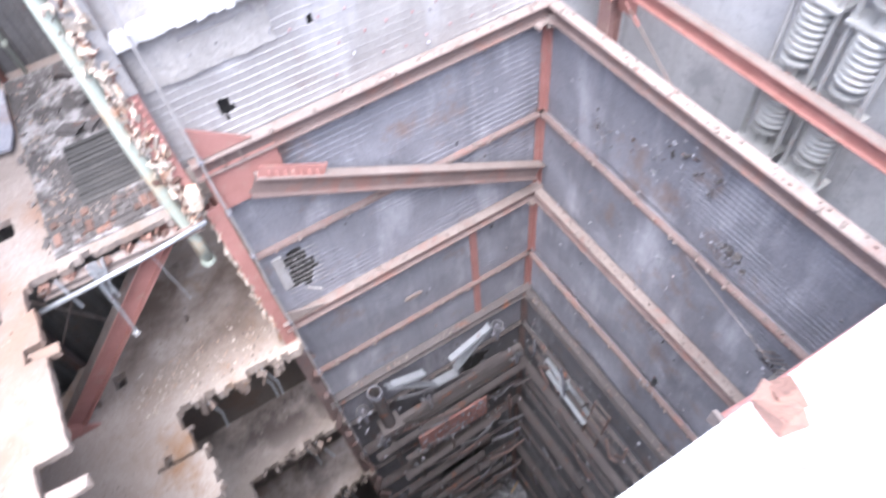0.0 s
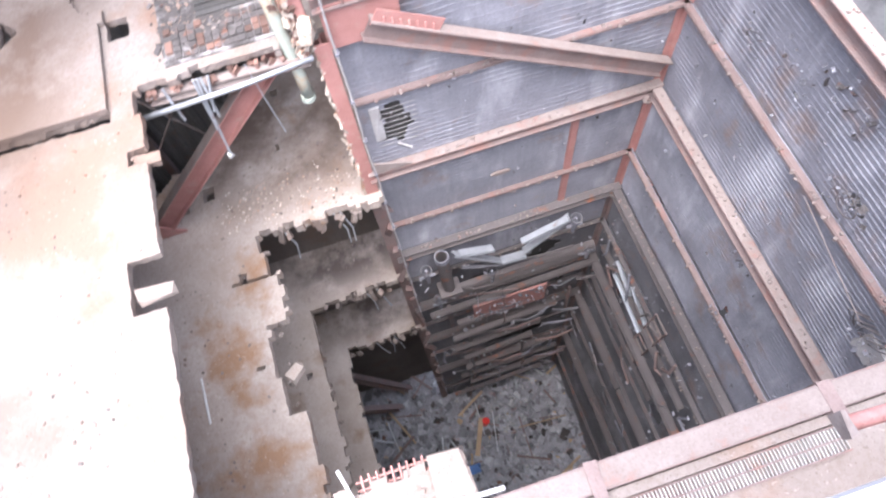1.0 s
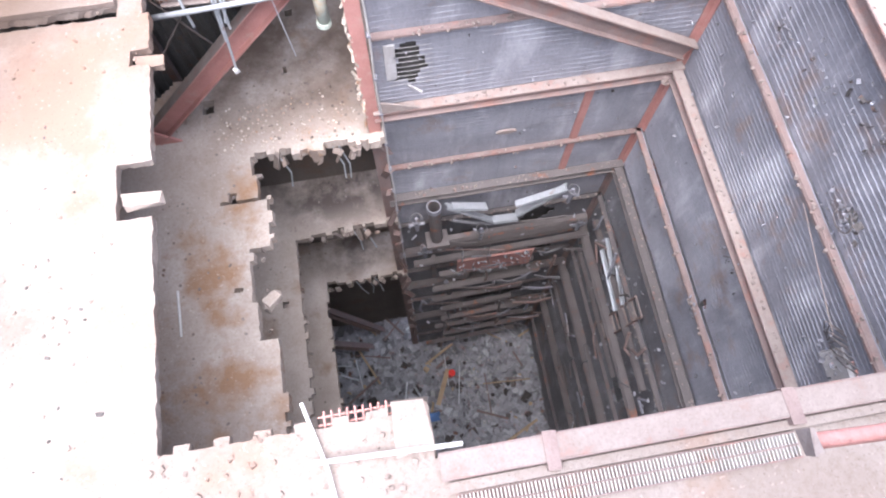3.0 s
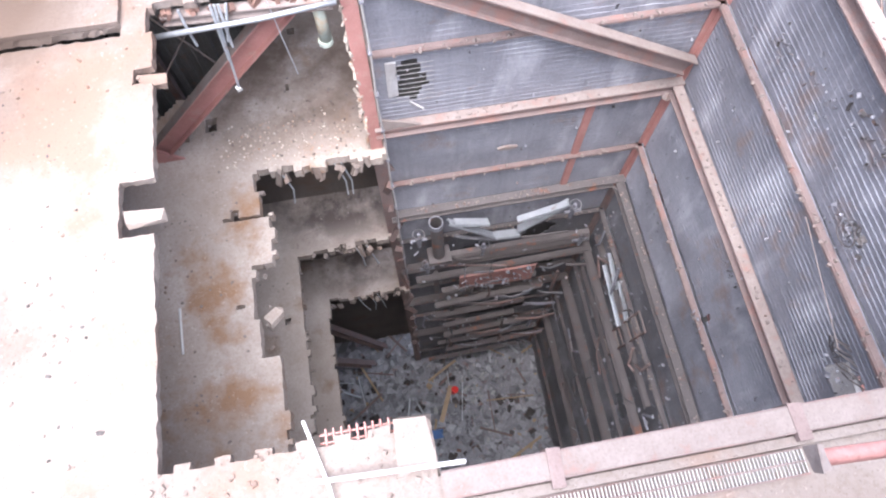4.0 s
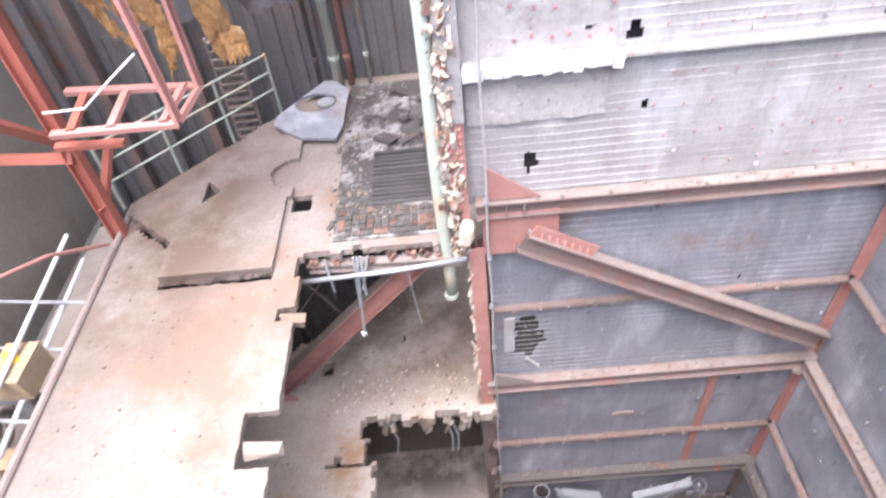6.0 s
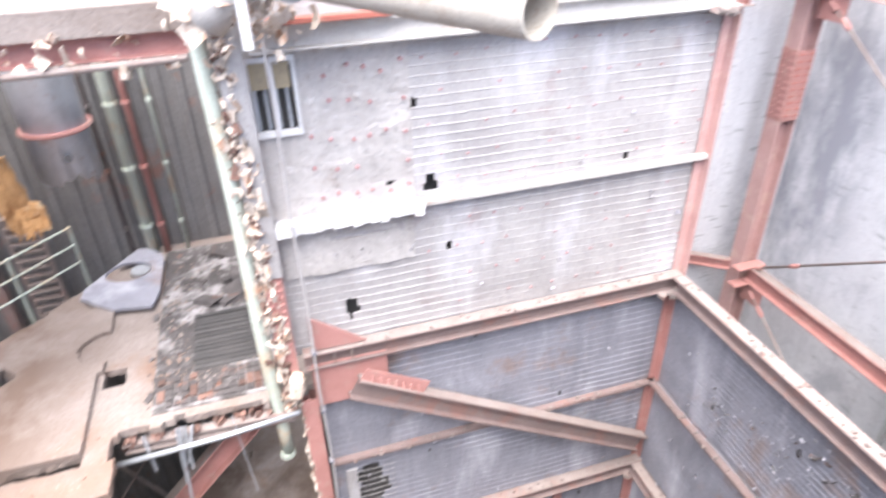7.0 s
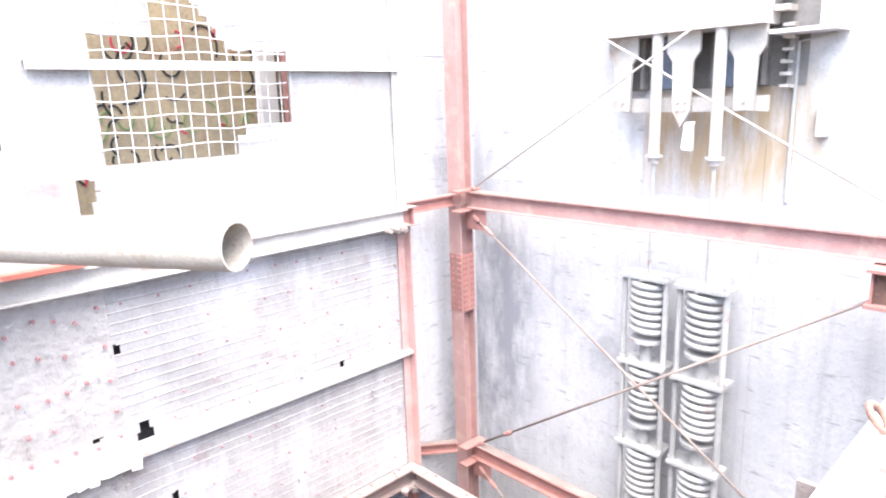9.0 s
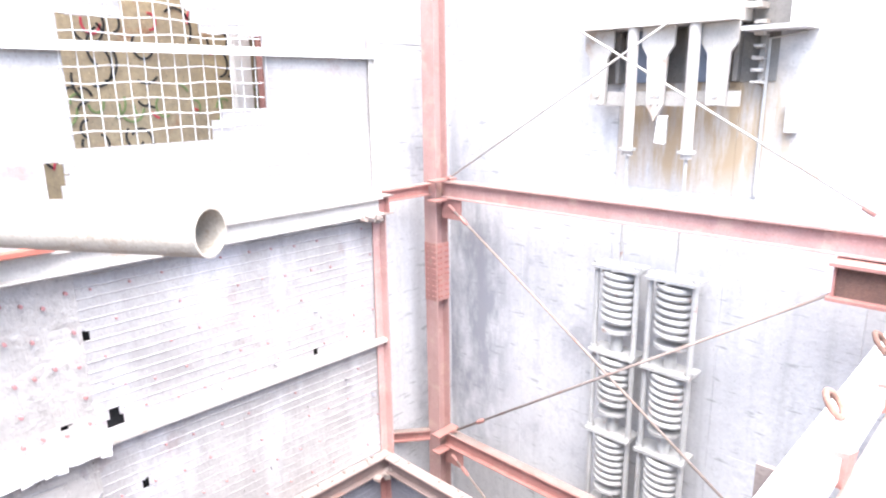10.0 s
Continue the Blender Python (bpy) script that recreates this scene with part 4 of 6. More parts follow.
# ---- floor 1 details ----
r4 = random.Random(9)
brace = beam("floor_brace", (-0.75, 5.18, -5.05), (-3.5, 5.30, -8.02), 0.26, 0.2, "diagonal red oxide I-beam under the broken floor", "brace", material=RED)
g = Geo()
g.add([(-3.75, 5.2, -8.08), (-3.1, 5.2, -8.08), (-3.45, 5.2, -7.7), (-3.45, 5.23, -7.7), (-3.75, 5.23, -8.08), (-3.1, 5.23, -8.08)], [(0, 1, 2), (4, 3, 5), (0, 4, 5, 1), (1, 5, 3, 2), (0, 2, 3, 4)])
obj("brace_gusset", g, RED, None, "red oxide gusset at the foot of the brace", "plate")
edge_beam = beam("floor_edge_beam", (-2.2, 4.94, -5.02), (-0.45, 4.86, -5.02), 0.12, 0.12, "bent dusty steel beam under the floor edge", "beam", material=DUSTY)
obj("edge_pipe", Geo().tube([(-2.3, 4.75, -5.06), (-1.2, 4.74, -5.0), (-0.4, 4.76, -4.93)], 0.03, 8), GALV, None, "grey pipe hanging along the floor edge", "pipe", smooth=True)
for k, (x0, x1, zb) in enumerate(((-1.62, -1.74, -6.08), (-1.66, -1.70, -5.6), (-1.58, -1.60, -5.4), (-1.98, -1.95, -5.3), (-1.5, -1.62, -5.3), (-1.1, -1.02, -6.0))):
    obj("hanging_bar", Geo().tube([(x0, 4.86, -4.85), ((x0 + x1) / 2, 4.80, (zb - 4.85) / 2), (x1, 4.78, zb)], 0.016 if k < 5 else 0.006, 6), GALV, None, "bent reinforcing bar hanging from the broken floor", "bar", "hanging bars")
obj("bar_tip", Geo().lump((-1.745, 4.78, -6.11), (0.06, 0.06, 0.07), r4), WHITE, None, "concrete crumb on a hanging bar", "crumb")
g = Geo()
for k in range(22):
    x = r4.uniform(-2.2, -0.5)
    g.lump((x, 4.90 + r4.uniform(-0.03, 0.05), -4.93 + r4.uniform(-0.06, 0.05)), (r4.uniform(0.03, 0.11), r4.uniform(0.03, 0.08), r4.uniform(0.04, 0.14)), r4)
obj("floor_edge_rubble", g, BRICK, None, "broken concrete lumps along the floor edge", "rubble", kind="stuff")
# plates lying over the floor
g = Geo()
n = 26
cx, cy, ra, rb = -2.33, 7.86, 0.30, 0.25
outer = [(-2.95, 7.45), (-2.46, 7.0), (-1.9, 6.9), (-1.88, 8.15), (-2.2, 8.55)]


def hit_outer(a):
    d = Vector((math.cos(a), math.sin(a)))
    best = 9
    for (x1, y1), (x2, y2) in zip(outer, outer[1:] + outer[:1]):
        e = Vector((x2 - x1, y2 - y1))
        den = d.x * e.y - d.y * e.x
        if abs(den) > 1e-9:
            t = ((x1 - cx) * e.y - (y1 - cy) * e.x) / den
            s = ((x1 - cx) * d.y - (y1 - cy) * d.x) / den
            if t > 0 and -1e-6 <= s <= 1 + 1e-6:
                best = min(best, t)
    return cx + d.x * best, cy + d.y * best


for zz in (F1 + 0.11, F1 + 0.07):
    for i in range(n):
        a = 2 * math.pi * i / n
        g.v.append((cx + ra * math.cos(a), cy + rb * math.sin(a), zz))
        g.v.append((*hit_outer(a), zz))
for i in range(n):
    a, b = 2 * i, 2 * ((i + 1) % n)
    o = 2 * n
    g.f += [(a, a + 1, b + 1, b), (o + a, o + b, o + b + 1, o + a + 1), (a, b, o + b, o + a), (a + 1, o + a + 1, o + b + 1, b + 1)]
cover = obj("cover_plate", g, DARKER_SHEET, None, "grey steel floor plate with a round cut-out", "plate")
obj("cut_disc", Geo().tube([(-2.2, 7.95, F1 + 0.02), (-2.2, 7.95, F1 + 0.06)], 0.13, 18), GALV, cover)


def plate_keep(x, y):
    """The thick top plate: stepped edge, a round bite, the slanting far edge and a wedge-shaped hole."""
    if y < 4.66 or y - 5.98 > (x + 4.45) * 1.08 or x < -3.76 and y < 5.22 - (x + 3.76) * 0.85:
        return False
    right = -2.5 if y < 5.86 else -2.43
    if x > right or y > 7.0 + 0.9 * max(0, x + 2.9):
        return False
    if (x + 2.47) ** 2 + (y - 6.32) ** 2 < 0.29 ** 2 or y > 6.6 and x > -2.45:
        return False
    return not (-3.56 < x < -3.38 and abs(y - 6.08) < 0.13 - (x + 3.47))


slab("floor_plate", -4.42, -2.4, 4.66, 7.6, F1 + 0.065, 0.06, plate_keep, SLAB, "thick dusty top plate with a stepped edge and a round bite", step=0.03, rough=0.004)
bed = obj("bed_slab", Geo().box((-1.88, 5.02, F1 - 0.1), (-0.42, 8.4, F1 + 0.02)), BED, None, "sooty bed of the torn-up floor", "slab", kind="structure")
for j in range(13):
    y = 5.56 + 0.082 * j
    obj("slat", Geo().box((-1.46, y + 0.012, F1 + 0.02), (-0.74, y + 0.074, F1 + 0.042 + r4.uniform(-0.006, 0.006)), jit=0.004, rnd=r4), SOOT_AND_SHADE, bed)
for i in range(16):
    for j in range(5):
        x, y = -1.84 + 0.085 * i, 5.06 + 0.09 * j
        if r4.random() < 0.9:
            obj("brick", Geo().box((x + 0.005, y + 0.005, F1 + 0.02), (x + 0.078, y + 0.083, F1 + 0.04 + r4.uniform(-0.008, 0.012)), jit=0.002, rnd=r4), BRICK if fbm(x * 2.2, y * 2.2, 4) > 0.12 else GRIME, bed)
g = Geo()
for k in range(420):
    x, y = r4.uniform(-1.95, -0.5), r4.uniform(5.1, 8.3)
    if -1.5 < x < -0.75 and 5.55 < y < 6.7 and r4.random() < 0.85:
        continue
    s = 0.012 + 0.07 * r4.random() ** 2.5
    g.lump((x, y, F1 + 0.022), (s, s * r4.uniform(0.5, 1.6), s * 0.3), r4)
pale = Geo()
for k in range(330):
    t = r4.random()
    if t < 0.45:
        x, y = r4.gauss(-1.68, 0.13), r4.uniform(5.5, 7.6)
    elif t < 0.75:
        x, y = r4.uniform(-1.75, -0.7), r4.gauss(5.48, 0.07)
    else:
        x, y = r4.uniform(-1.8, -0.6), r4.uniform(6.6, 8.2)
    s = 0.008 + 0.035 * r4.random() ** 3
    pale.lump((x, y, F1 + 0.03), (s, s * r4.uniform(0.5, 1.6), s * 0.35), r4)
obj("pale_rubble", pale, SLAB, None, "pale broken lagging strewn over the torn floor", "rubble", kind="stuff")
for k in range(9):
    x, y = r4.uniform(-1.75, -0.8), r4.uniform(6.8, 8.1)
    obj("broken_slab_piece", Geo().lump((x, y, F1 + 0.05), (r4.uniform(0.2, 0.4), r4.uniform(0.12, 0.3), 0.07), r4), GRIME, None, "broken piece of slab on the torn floor", "rubble", "slab pieces")
obj("floor_rubble", g, GRIME, None, "crumbled lagging and mortar on the torn floor", "rubble", kind="stuff")
g = Geo()
for k in range(190):
    x, y = r4.uniform(-4.3, -2.3), r4.uniform(0.4, 6.6)
    s = r4.uniform(0.008, 0.035)
    g.lump((x, y, F1 + 0.006), (s, s, s * 0.6), r4)
for k in range(420):
    f = r4.choice((F2, F2, F3, F4))
    x = r4.uniform(-3.6, -0.4)
    y = r4.uniform(4.9, 6.4) if x > -2.3 else r4.uniform(0.8, 6.0)
    s = r4.uniform(0.01, 0.04)
    g.lump((x, y, f + 0.008), (s, s, s * 0.6), r4)
obj("floor_grit", g, SLAB, None, "small grit and crumbs scattered over the floors", "grit", kind="stuff")
# hanging lumps under the lower floor edges
for f, ex, ey in ((F2, -2.08, 4.8), (F3, -2.18, 4.85), (F4, -2.15, 4.92)):
    g = Geo()
    for k in range(11):
        x = r4.uniform(ex, -0.35)
        g.lump((x, ey - 0.04 + r4.uniform(-0.08, 0.03), f - 0.16 + r4.uniform(-0.12, 0.06)), (r4.uniform(0.05, 0.15), r4.uniform(0.05, 0.12), r4.uniform(0.08, 0.34)), r4)
    for k in range(14):
        g.lump((ex + r4.uniform(-0.06, 0.03), r4.uniform(1.0, 4.8), f - 0.09), (r4.uniform(0.03, 0.07), r4.uniform(0.04, 0.12), r4.uniform(0.05, 0.14)), r4)
    obj("edge_lumps", g, SLAB, None, "broken concrete hanging along the floor edge", "rubble", kind="stuff")
    for k in range(3):
        x = r4.uniform(-1.8, -0.5)
        obj("hanging_bar", Geo().tube([(x, ey, f - 0.1), (x + 0.1, ey - 0.1, f - 0.5), (x + r4.uniform(-0.05, 0.25), ey - 0.15, f - 0.85)], 0.012, 6), GALV, None, "bent reinforcing bar hanging from the broken floor", "bar", "hanging bars")
for p, q in (((-2.45, 2.52, -4.78), (-2.13, 2.60, -4.78)), ((-2.35, 3.98, -4.82), (-2.1, 4.06, -4.82))):
    obj("stub_beam", Geo().box((p[0], p[1] - 0.02, p[2] - 0.06), (q[0], q[1] + 0.02, q[2]), jit=0.02, rnd=r4), SLAB, None, "stub of pale beam in the floor notch", "beam")
for p, q in (((-3.5, 7.0, F2 - 0.3), (-2.3, 7.7, F2 + 0.9)), ((-3.45, 7.6, F2 + 0.4), (-2.5, 6.9, F2 - 0.2))):
    obj("cross_bar", Geo().tube([p, q], 0.018, 6), DUSTY, None, "thin dusty bar crossing the dark void behind the floor", "bar", "bars in the void")
g = Geo()
for k in range(340):
    x, y = r4.uniform(-2.6, -0.5), r4.gauss(5.15, 0.28)
    s = 0.008 + 0.03 * r4.random() ** 2
    if y > 4.86:
        g.lump((x, y, F2 + 0.01), (s, s, s * 0.5), r4)
obj("floor_crumbs", g, PLASTER, None, "pale plaster crumbs strewn along the broken floor edge", "crumbs", kind="stuff")
g = Geo()
for k in range(70):
    x, y = r4.uniform(-4.2, -2.6), r4.uniform(-0.4, 6.2)
    s = 0.008 + 0.03 * r4.random() ** 3
    g.lump((x, y, F1 + 0.006), (s, s * r4.uniform(0.6, 1.8), s * 0.5), r4)
obj("floor_specks", g, GRIME, None, "dark crumbs of soot and mortar on the pale floor", "crumbs", kind="stuff")
obj("floor_stick", Geo().tube([(-3.24, 2.89, F2 + 0.03), (-3.21, 2.25, F2 + 0.03)], 0.016, 6), WHITE, None, "thin pale rod lying on the lower floor", "rod")
obj("debris_heap", Geo().lump((-1.98, 2.55, F2 + 0.02), (0.26, 0.17, 0.12), r4), LOWER_SLAB, None, "lump of rubble on the floor edge", "rubble")

# ---- floor 1 south side: edge beam, grating and bare bars ----
ledge = beam("ledge_beam", (BX0, -0.04, F1 + 0.02), (4.3, -0.04, F1 + 0.02), 0.26, 0.2, "dusty steel edge beam along the near side of the shaft", "beam", material=STEEL)
obj("ledge_curb", Geo().box((-0.1, -0.22, F1 + 0.004), (4.3, -0.15, F1 + 0.1), jit=0.01, rnd=r4), SLAB, None, "chipped concrete curb behind the edge beam", "curb")
for x in (0.62, 2.45):
    obj("ledge_stiffener", Geo().box((x, -0.2, F1 - 0.06), (x + 0.1, 0.075, F1 + 0.17), jit=0.008, rnd=r4), STEEL, None, "upright steel stub on the edge beam", "stub", "edge stubs")
grate = thing("floor_grating", (1.2, -0.32, F1), "rusty bar grating strip beside the edge beam", "grating")
for k in range(90):
    x = -0.05 + 0.0285 * k
    obj("grating_bar", Geo().box((x, -0.42, F1 + 0.02), (x + 0.007, -0.24, F1 + 0.05 + r4.uniform(-0.004, 0.002))), PALE, grate)

for y in (-0.42, -0.33, -0.24):
    obj("grating_rail", Geo().box((-0.06, y - 0.006, F1 + 0.015), (2.5, y + 0.006, F1 + 0.055)), STEEL, grate)
obj("grating_pan", Geo().box((-0.06, -0.42, F1 + 0.003), (2.5, -0.24, F1 + 0.008)), STEEL, grate)
bars = thing("bare_rebar", (-0.6, 0.35, F1), "rusty bare reinforcing mesh at the broken slab corner", "rebar")
for k in range(9):
    obj("bar", Geo().tube([(-0.95 + 0.06 * k, 0.2, F1 - 0.03), (-0.95 + 0.06 * k, 0.52, F1 - 0.03)], 0.009, 6), RED, bars)
for k in range(5):
    obj("bar", Geo().tube([(-1.0, 0.24 + 0.06 * k, F1 - 0.045), (-0.4, 0.24 + 0.06 * k, F1 - 0.045)], 0.009, 6), RED, bars)
obj("corner_block", Geo().box((-0.42, 0.1, F1 - 0.15), (-0.16, 0.5, F1 + 0.05), jit=0.03, rnd=r4), SLAB, None, "pale broken concrete corner block", "block")
obj("corner_pole", Geo().tube([(-1.05, 0.15, F1 + 0.08), (0.05, 0.1, F1 + 0.1)], 0.018, 7), WHITE, None, "thin pale pole lying over the corner", "pole")
obj("corner_pole", Geo().tube([(-1.1, 0.6, F1 + 0.03), (-0.95, 0.1, F1 + 0.06), (-0.9, -0.2, F1 + 0.05)], 0.014, 7), WHITE, None, "bent pale bar on the slab", "bar")
g = Geo()
for k in range(110):
    x, y = r4.uniform(-2.3, -0.2), r4.uniform(-0.6, 0.42)
    s = r4.uniform(0.01, 0.045)
    g.lump((x, y, F1 + 0.01), (s, s, s * 0.6), r4)
obj("slab_rubble", g, SLAB, None, "pale concrete crumbs on the slab", "rubble", kind="stuff")

# ---- landing edge: ring bolts and rust ----
for x, y in ((1.98, -0.365), (2.74, -0.365)):
    g = Geo().tube([(x + 0.045 * math.cos(a), y + 0.03 * math.sin(a), -0.815 + 0.04 * math.sin(a)) for a in np.linspace(0, 6.283, 14)], 0.013, 6, cap=False)
    obj("ring_bolt", g, BRICK, None, "rusty ring bolt on the landing edge", "bolt", "ring bolts", smooth=True)
obj("rust_lump", Geo().lump((0.62, -0.37, -0.845), (0.10, 0.06, 0.05), r4).lump((0.66, -0.36, -0.84), (0.05, 0.05, 0.06), r4), BRICK, None, "rusty stub of a broken cleat on the landing edge", "cleat")
hr = thing("rusty_handrail", (0.8, -0.25, -1.5), "rusty tube rail with a pale end bracket under the landing edge", "rail")
obj("rail_tube", Geo().tube([(0.90, -0.235, -1.62), (1.1, -0.245, -1.63), (1.7, -0.255, -1.63)], 0.024, 10), RED, hr, smooth=True)
obj("end_bracket", Geo().box((0.88, -0.27, -1.66), (0.90, -0.20, -1.59), jit=0.005, rnd=r4), DUSTY, hr)
obj("rail_strap", Geo().box((1.6, -0.32, -1.65), (1.62, -0.24, -0.93)), DUSTY, hr)
for x in (1.68, 2.35, 3.0):
    obj("rust_cleat", Geo().box((x, -0.48, -0.96), (x + 0.09, -0.44, -0.845), jit=0.012, rnd=r4), RED, None, "rusty cleat on the landing edge", "cleat", "edge cleats")

# ---- outer frame: splices, bracing rods, spring hangers ----
r5 = random.Random(3)
sp = obj("splice_plate", Geo().box((COLX - 0.118, COLY - 0.134, -2.78), (COLX + 0.118, COLY - 0.126, -1.9)), RED, None, "rust-orange riveted splice plate on the column", "plate")
bolts("rivet", [(COLX + s, COLY - 0.134, z) for z in np.arange(-1.95, -2.75, -0.085) for s in (-0.10, -0.05, 0.05, 0.10)], (0, -1, 0), 0.013, 0.014, ORANGE, sp)
sp2 = obj("splice_plate", Geo().box((COLX - 0.138, COLY - 0.115, -2.78), (COLX - 0.13, COLY + 0.115, -1.9)), RED, None, "riveted splice plate on the column web", "plate")
bolts("rivet", [(COLX - 0.138, COLY + s, z) for z in np.arange(-1.95, -2.75, -0.085) for s in (-0.10, -0.05, 0.05)], (-1, 0, 0), 0.014, 0.02, RED, sp2)
for z in (-1.1, -5.05):
    node = thing("frame_node", (COLX, COLY - 0.2, z), "red oxide bolted cleats at the frame joint", "joint", "frame joints")
    for dz in (-0.14, 0.14):
        obj("cleat", Geo().box((COLX - 0.30, COLY - 0.28, z + dz - 0.012), (COLX + 0.15, COLY - 0.12, z + dz + 0.012)), RED, node)
    obj("gusset", Geo().box((COLX - 0.03, COLY - 0.52, z - 0.42), (COLX - 0.01, COLY - 0.14, z - 0.12)), RED, node)


def rod(p, q, buckle):
    p, q = Vector(p), Vector(q)
    ob = obj("brace_rod", Geo().tube([p, q], 0.012 if max(p.z, q.z) > -0.9 else 0.017, 8), PALE if max(p.z, q.z) > -0.9 else DUSTY, None, "thin dusty diagonal bracing rod", "rod", "bracing rods", smooth=True)
    d = (q - p).normalized()
    c = p.lerp(q, buckle)
    obj("turnbuckle", Geo().tube([c - d * 0.09, c - d * 0.05, c + d * 0.05, c + d * 0.09], 0.03, 8, radii=[0.02, 0.034, 0.034, 0.02]), RED, ob)
    obj("clevis", Geo().tube([p, p + d * 0.12], 0.032, 8), RED, ob)


RODX = COLX - 0.03
rod((RODX, 5.42, -1.33), (RODX, 0.1, -4.95), 0.05)
rod((RODX, 5.42, -4.9), (RODX, 0.54, -1.58), 0.12)
rod((RODX, 5.5, -0.98), (RODX, 0.3, 2.12), 0.9)
rod((RODX, 0.3, -0.82), (RODX, 5.4, 2.05), 0.9)
rod((RODX, 5.42, -5.3), (RODX, 0.1, -8.85), 0.05)
bk = thing("frame_bracket", (COLX, 0.3, -1.5), "rusty open channel bracket under the frame beam", "bracket")
obj("bracket_top", Geo().box((5.8, -0.6, -1.27), (6.2, 0.55, -1.24)), RED, bk)
obj("bracket_bottom", Geo().box((5.8, -0.6, -1.59), (6.2, 0.55, -1.56)), RED, bk)
obj("bracket_web", Geo().box((5.9, -0.6, -1.56), (5.92, 0.5, -1.27)), BRICK, bk)
obj("bracket_end", Geo().box((5.86, 0.5, -1.56), (6.15, 0.52, -1.27)), RED, bk)


def spring_hanger(x, y, top, count, label):
    """A hanging stack of coil springs in plate-and-rod cages."""
    t = thing("spring_hanger", (x, y, top), label, "spring hanger", "spring hangers")
    pitch = 1.12
    for k in range(count):
        z = top - pitch * k
        obj("cage_plate", Geo().box((x - 0.17, y - 0.31, z - 0.02), (x + 0.17, y + 0.31, z + 0.02)), SPRING, t)
        turns, h = 7.0, 0.66
        pts = [(x + 0.17 * math.cos(a), y + 0.185 * math.sin(a), z - 0.05 - h * a / (2 * math.pi * turns)) for a in np.linspace(0, 2 * math.pi * turns, 112)]
        obj("coil_spring", Geo().tube(pts, 0.038, 8), SPRING, t, smooth=True)
        obj("spring_seat", Geo().tube([(x, y, z - 0.79), (x, y, z - 0.83)], 0.2, 18), SPRING, t)
        obj("spring_guide", Geo().tube([(x, y, z - 0.83), (x, y, z - pitch + 0.02)], 0.075, 12), SPRING, t)
        for s in (-1, 1):
            sr = obj("side_rod", Geo().tube([(x - 0.08, y + 0.27 * s, z + 0.07), (x - 0.08, y + 0.27 * s, z - pitch + 0.02)], 0.034, 8), SPRING, t)
            obj("nut", Geo().tube([(x - 0.08, y + 0.27 * s, z + 0.02), (x - 0.08, y + 0.27 * s, z + 0.06)], 0.05, 6), SPRING, sr)
    obj("hanger_rod", Geo().tube([(x, y, top), (x, y, 1.5)], 0.022, 8), SPRING, t)
    sleeve = obj("rod_sleeve", Geo().tube([(x, y, -0.5), (x, y, 1.5)], 0.062, 12), PALE, t)
    obj("sleeve_collar", Geo().tube([(x, y, -0.44), (x, y, -0.41)], 0.1, 12), SPRING, sleeve)
    return t


spring_hanger(6.5, 2.93, -1.86, 6, "grey stack of coil springs in steel cages by the wall")
spring_hanger(6.5, 2.22, -1.88, 6, "grey stack of coil springs in steel cages by the wall")
hb = thing("hanger_beam", (6.65, 2.7, 1.0), "white painted hanger beam with tapered gusset plates", "beam")
obj("beam_body", Geo().box((6.42, 1.78, 0.93), (6.93, 3.66, 1.75)), PALE, hb)
obj("beam_shelf", Geo().box((6.5, 1.15, 0.82), (6.93, 1.75, 0.86)), WHITE, hb)
obj("shelf_bracket", Geo().box((6.5, 1.15, 0.86), (6.9, 1.3, 1.75)), WHITE, hb)
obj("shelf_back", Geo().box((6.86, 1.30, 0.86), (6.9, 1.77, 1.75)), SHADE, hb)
for z in (1.05, 1.22, 1.39, 1.56):
    obj("shelf_rung", Geo().box((6.62, 1.62, z), (6.86, 1.76, z + 0.05), jit=0.006, rnd=r5), PALE, hb)
obj("cross_bar", Geo().box((6.62, 1.75, 0.07), (6.66, 3.42, 0.23)), PALE, hb)
for y, point in ((3.40, False), (2.66, True), (1.98, False)):
    w = 0.19
    prof2 = [(y - w, 0.928), (y + w, 0.928), (y + w, 0.72), (y + 0.12, 0.62), (y + 0.10, 0.08), (y, -0.1 if point else 0.08), (y - 0.10, 0.08), (y - 0.12, 0.62), (y - w, 0.72)]
    k = len(prof2)
    g = Geo().add([(xx, a, b) for xx in (6.56, 6.60) for a, b in prof2], [tuple(range(k)), tuple(range(2 * k - 1, k - 1, -1))] + [(i, k + i, k + (i + 1) % k, (i + 1) % k) for i in range(k)])
    obj("gusset_plate", g, PALE, hb)
g = Geo()
for y in (3.40, 2.62, 2.70, 1.98):
    for z in (0.18, 0.1):
        g.tube([(6.54, y, z), (6.57, y, z)], 0.02, 6)
obj("bolts", g, SPRING, hb)
# Flat panel in place of the dark opening; its depth shade is only colour.
lv = thing("recess_panel", (6.9, 2.7, 0.15), "flat panel coloured as a shaded recess with blue-grey panes behind the gussets", "louvre")
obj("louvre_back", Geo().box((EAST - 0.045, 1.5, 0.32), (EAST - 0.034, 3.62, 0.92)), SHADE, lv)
for y0, y1 in ((2.93, 3.17), (2.02, 2.33)):
    obj("louvre_pane", Geo().box((EAST - 0.075, y0, 0.33), (EAST - 0.05, y1, 0.91)), PANE, lv, "blue-grey dusty pane")
for y0 in (1.60, 1.86, 2.40, 2.70, 3.25, 3.5):
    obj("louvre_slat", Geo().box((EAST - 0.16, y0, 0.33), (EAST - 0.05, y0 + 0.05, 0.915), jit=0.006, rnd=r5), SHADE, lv)
